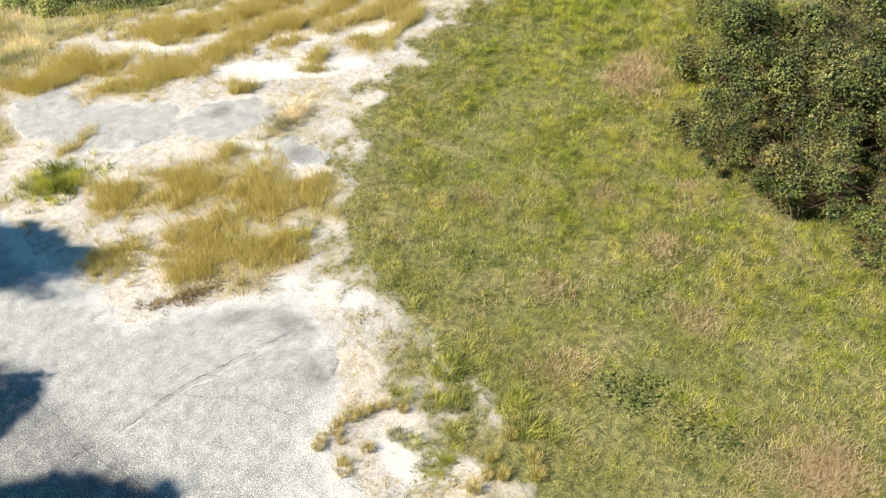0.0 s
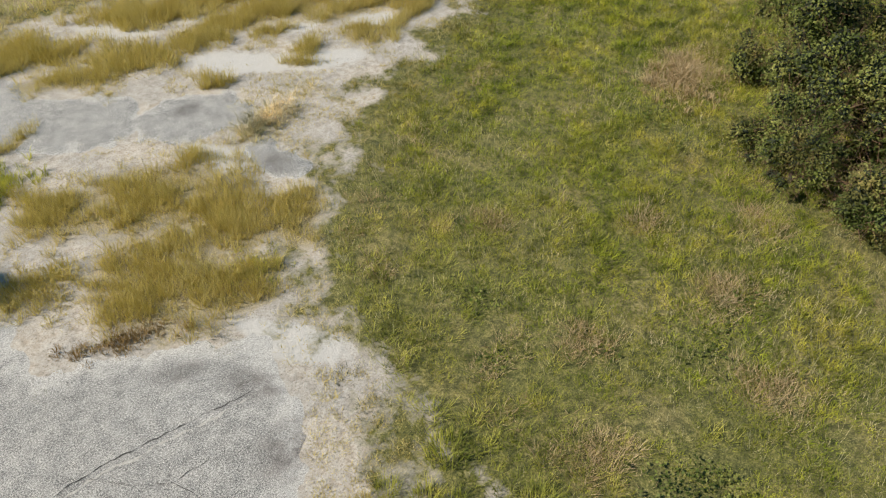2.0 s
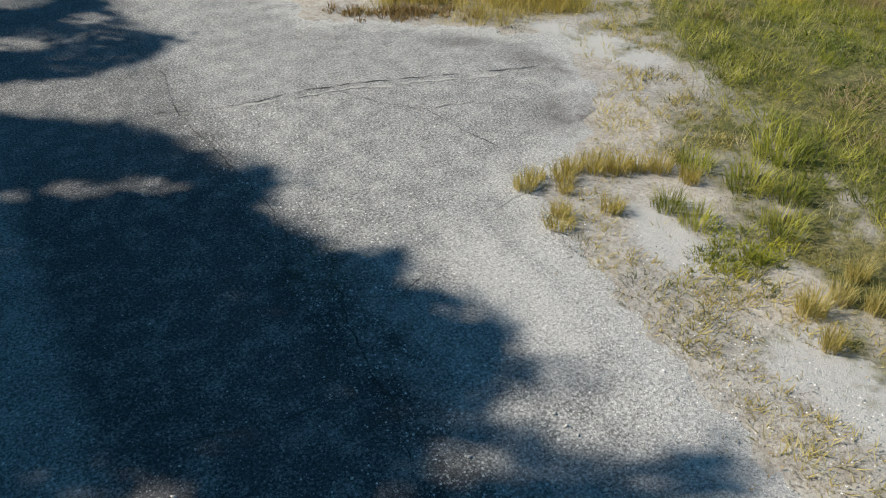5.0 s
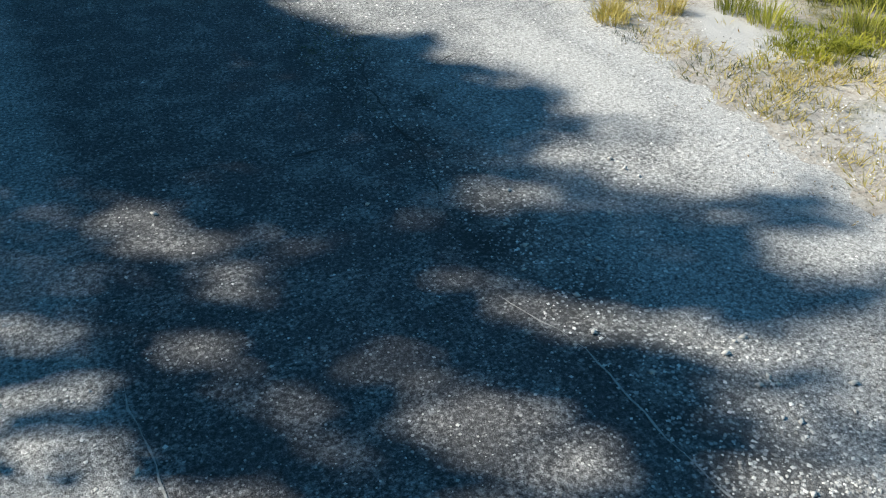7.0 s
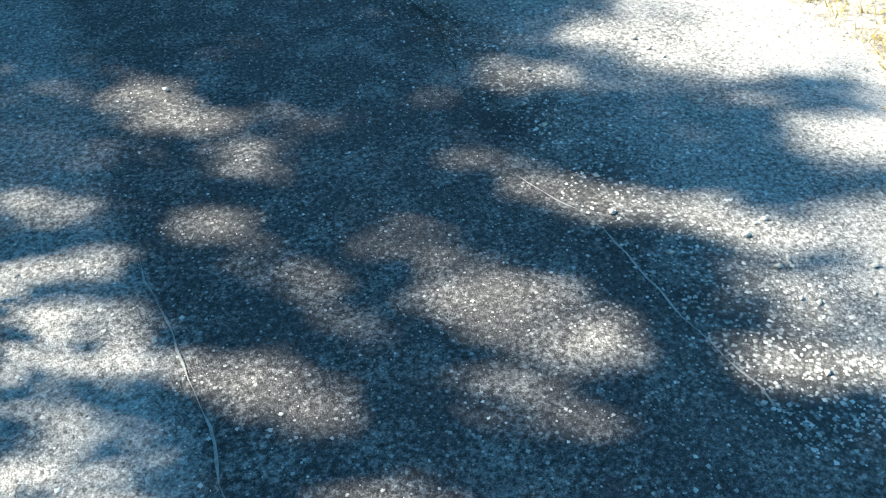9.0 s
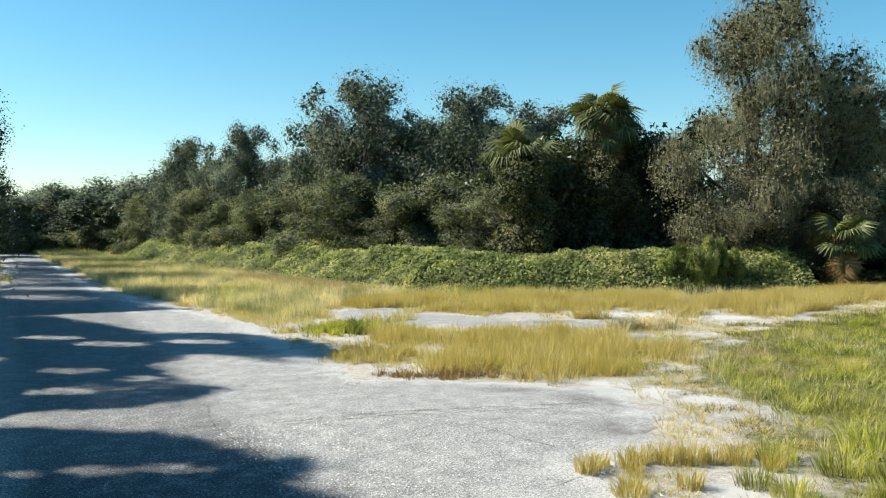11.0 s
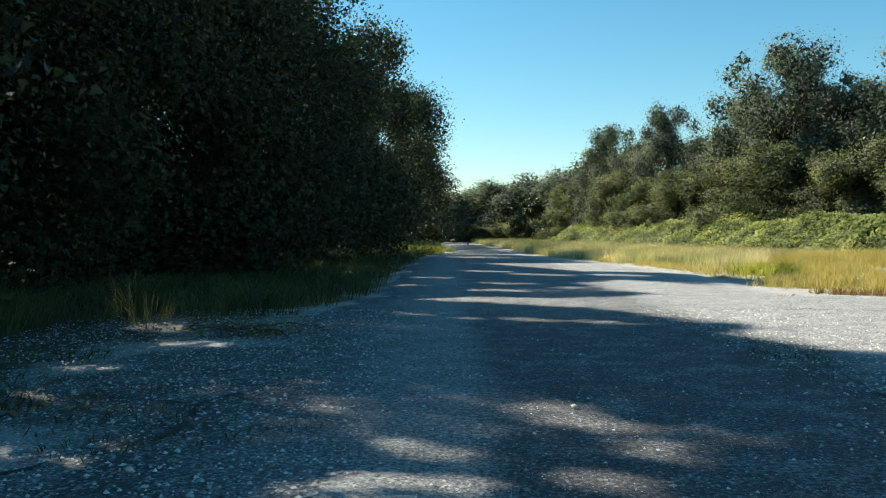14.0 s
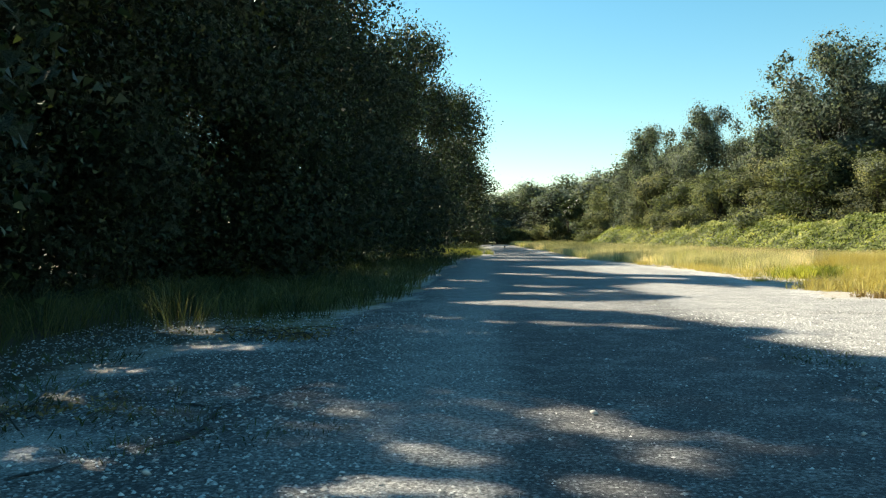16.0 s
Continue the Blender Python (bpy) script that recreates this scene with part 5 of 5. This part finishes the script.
def vine_bank():
    """A long mound, overgrown by vines."""
    ob = tagged(new("vine_bank"), "low bank thickly overgrown with light green vines", "bank")
    n, m = 260, 12
    p, nrm = bank_line(n)
    u = np.linspace(0, 1, m)
    co = np.zeros((n, m, 3))
    hgt = 1.35 + 0.25 * vnoise(p, 0.25, 40)
    for j in range(m):
        prof = math.sin(math.pi * 0.5 * min(u[j] / 0.45, 1)) * (1 - 0.2 * max(0, u[j] - 0.5))
        q = p + nrm * (u[j] * 5.0)
        co[:, j, :2] = q
        co[:, j, 2] = hgt * prof * (1 + 0.3 * vnoise(q, 0.7, 41)) - 0.05
    k = (np.arange(n - 1)[:, None] * m + np.arange(m - 1)[None]).ravel()
    idx = np.stack([k, k + 1, k + m + 1, k + m], 1).ravel()
    flat = co.reshape(-1, 3)
    part("mound", smooth(mesh_from("mound", flat, 4, idx, EARTH)), ob)
    c = 120000
    i, j = rng.integers(0, n - 1, c), rng.integers(0, m - 1, c)
    near = 32 / np.linalg.norm(co[i, 0, :2], axis=1)
    keep = rng.uniform(0, 1, c) < np.clip(near, 0.3, 1)
    i, j = i[keep], j[keep]
    f, g = rng.uniform(0, 1, len(i))[:, None], rng.uniform(0, 1, len(i))[:, None]
    q = co[i, j] * (1 - f) * (1 - g) + co[i + 1, j] * f * (1 - g) + co[i, j + 1] * (1 - f) * g + co[i + 1, j + 1] * f * g
    q[:, 2] += rng.uniform(0.0, 0.22, len(i)) + 0.12 * vnoise(q, 1.3, 44)
    up = np.stack([-nrm[i, 0] * 0.6, -nrm[i, 1] * 0.6, np.full(len(i), 0.8)], 1) + rng.normal(0, 0.45, (len(i), 3))
    part("vines", leaf_mesh("vines", q, up, rng.uniform(0.035, 0.075, len(i)), VINE_LEAF, 0.8, 3), ob)["kind"] = "stuff"
    return ob


vine_bank()


# ---- palms ----
def frond_mesh(material):
    """A fan leaf: a stalk, and stiff pointed blades that spread from its end, fold and hang at their tips."""
    stalk, sidx = tube_arrays([(0, 0, 0), (0.35, 0, 0.10), (0.7, 0, 0.10)], [0.022, 0.018, 0.012], 4)
    pieces_c, pieces_i, at = [stalk], [sidx], len(stalk)
    for k in range(34):
        a = radians(-140 + 280 * k / 33)
        ln = 0.78 * (0.72 + 0.28 * math.cos(a * 0.7)) * (1 + 0.08 * math.sin(k * 2.7))
        c, s = math.cos(a), math.sin(a)
        base = np.array([0.70 + 0.05 * c, 0.03 * s, 0.10])
        d, side = np.array([c, s * 0.9, 0.16 - 0.10 * abs(s)]), np.array([-s, c, 0.35 * (1 if k % 2 else -1)])
        midp = base + d * ln * 0.55
        tip = base + d * ln * 0.93 - [0, 0, 0.26 + 0.14 * abs(math.sin(k * 1.9))]
        pts = np.array([base - side * 0.008, base + side * 0.008, midp + side * 0.034, midp - side * 0.034, tip + side * 0.003, tip - side * 0.003])
        pieces_c.append(pts)
        pieces_i += [np.array([0, 1, 2, 3]) + at, np.array([3, 2, 4, 5]) + at]
        at += 6
    return mesh_from("frond", np.concatenate(pieces_c), 4, np.concatenate(pieces_i), material)


FROND, DEAD_FROND = frond_mesh(PALM_LEAF), frond_mesh(DEAD_LEAF)


def palm(seed, height, size, label, vines=True, dead_from=74):
    r = random.Random(seed)
    ob = tagged(new("palm_tree"), label, "palm", "cabbage palms")
    co, idx = tube_arrays([(0, 0, -0.1), (0.05, 0, height * 0.3), (0.12, 0.05, height * 0.7), (0.1, 0.05, height)], [0.26, 0.22, 0.24, 0.3], 10)
    part("trunk", smooth(mesh_from("trunk", co, 4, idx, BARK)), ob, "rough grey palm trunk")
    for k in range(96):
        dead = k >= dead_from
        tilt = -62 + 145 * (k / 62) ** 0.55 + r.uniform(-9, 9) if not dead else r.uniform(66, 92)
        f = part("frond", DEAD_FROND if dead else FROND, ob, "brown dead hanging frond" if dead else "")
        s = r.uniform(0.65, 1.1) * size
        f.matrix_basis = pose(0.1, 0.05, height - r.uniform(0, 0.5) - (0.5 if dead else 0), r.uniform(-55, 55), tilt, k * 137.5 + r.uniform(-12, 12)) @ Matrix.Diagonal((s, s, s, 1))
    if vines:
        lob = [(r.uniform(-1.5, 1.5), r.uniform(-0.9, 0.9), height * r.uniform(0.03, 0.93), r.uniform(0.35, 0.8)) for _ in range(52)]
        n = 24000
        w = np.array([l[3] ** 2 for l in lob])
        la = np.array(lob)[rng.choice(len(lob), n, p=w / w.sum())]
        d = unit(rng.normal(size=(n, 3)))
        c = la[:, :3] + d * (la[:, 3] * rng.uniform(0.7, 1.15, n))[:, None]
        c[:, 2] = np.maximum(c[:, 2], 0.1)
        part("climbing_vine", leaf_mesh("climbing_vine", c, d + rng.normal(0, 0.5, (n, 3)), rng.uniform(0.035, 0.06, n), CLIMBER_LEAF, 0.7, 3), ob, "olive vine over the trunk")["kind"] = "stuff"
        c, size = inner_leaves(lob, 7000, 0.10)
        part("inner_shade_foliage", leaf_mesh("inner_shade_foliage", c, rng.normal(size=(len(c), 3)), size, INNER_SHADE, 0.8, 3), ob, "inner foliage, its dark colour standing in for shade")["kind"] = "stuff"
    return ob


p1 = palm(1, 7.6, 1.35, "tall cabbage palm wrapped in climbing vines behind the bank")
p1.matrix_basis = pose(23.8, 31.4, 0, 0, 0, 0)
p2 = palm(2, 5.7, 1.25, "shorter cabbage palm with drooping yellowing fronds behind the bank", dead_from=50)
p2.matrix_basis = pose(19.6, 31.6, 0, 0, 0, 70)
p4 = palm(4, 2.3, 1.0, "low cabbage palm with yellowing fronds at the wood's edge", False, 24)
p4.matrix_basis = pose(28.9, 23.1, 0, 0, 0, 20)
dark_bush = tagged(tree("bush", 51, 4.1, 1.7, 0.2, 26, 11000, 0.1, OAK_LEAF, "dark upright bush in the grass beside the far road", "bush", inner=0.9, trunk=0.1, corners=3))
place(dark_bush, [(6.9, 78.5, 0, 0.95, 1)])
fern_bush = tagged(tree("bush", 52, 1.9, 1.4, 0.2, 24, 14000, 0.055, VINE_LEAF, "feathery light green bush at the end of the bank", "bush", inner=0.15, trunk=0.05, lump=0.22, corners=3))
twigs_of(fern_bush, 52, 1.9, 1.4, 0.2, 24, 1500, 0.22, VINE_LEAF, 0.0, (0.12, 0.3), 0.02, "feathery_growth", "light green feathery sprigs")
place(fern_bush, [(22.5, 25.1, 0, 0.62, 1.0), (23.6, 24.5, 80, 0.7, 1.15), (24.3, 24.2, 200, 0.6, 0.9)])
end_bush = tagged(tree("bush", 53, 3.0, 2.2, 0.2, 26, 9000, 0.075, DRAPE_LEAF, "grey-green bush beside the far end of the road", "bush", inner=0.6, trunk=0.06, corners=3), group="bushes at the end of the road")
place(end_bush, [(5.6, 87, 0, 1.0, 0.7), (3.4, 90, 90, 1.1, 0.8), (9.6, 84, 200, 1, 0.8), (-1.9, 88, 40, 1.0, 0.9), (0.6, 92, 40, 1.3, 1.0)])
# undergrowth closing the wood behind the bank; dark leaves stand in for its shade
dark = tagged(tree("undergrowth", 12, 4.6, 2.2, 0.1, 40, 6000, 0.1, OAK_LEAF, "leafy undergrowth behind the bank, dark leaves standing in for the wood's shade", "shrub", corners=3, inner=0.9, trunk=0.08), group="undergrowth behind the bank")
place(dark, [(16.6, 40.5, 0, 1, 1), (18.6, 38.2, 60, 1, 1.1), (20.6, 35.6, 100, 1, 1.2), (25.6, 31.4, 10, 1.05, 1.4), (27.0, 29.8, 200, 1, 1.0), (21.8, 32.2, 80, 1.0, 1.25), (28.0, 24.6, 250, 0.8, 0.3), (30.8, 23.0, 300, 1, 0.3), (33.2, 22.2, 90, 1, 0.4),
              (22.4, 32.6, 150, 1.2, 1.4), (14.0, 47, 20, 1, 0.9), (27.4, 30.6, 0, 1.2, 1.5), (12.2, 55.5, 80, 1, 0.9)])

# grey oak hung with moss, and the wood behind it
moss = tree("moss_oak", 61, 12.5, 4.2, 0.8, 90, 34000, 0.05, GREY_LEAF, "tall oak hung with grey moss at the wood's edge", droop=1.2, inner=0.3, trunk=0.3, corners=3, even=0.5, lump=0.2)
twigs_of(moss, 61, 12.5, 4.2, 0.8, 90, 46000, 0.2, GREY_LEAF, 0.88, (0.15, 0.5), 0.016, "moss", "hanging grey moss strands")
place(moss, [(28.7, 27.4, 0, 1.2, 1.06), (27.9, 25.9, 130, 0.5, 0.42), (31.6, 25.6, 60, 0.7, 0.7)])
place(copy_thing(far_b, Matrix()), [(25.9, 32.6, 100, 1.05, 0.82)])
place(copy_thing(far_a, Matrix()), [(34.5, 28, 160, 1.2, 1.2)])
place(copy_thing(far_c, Matrix()), [(33, 25.5, 160, 1.2, 0.8)])
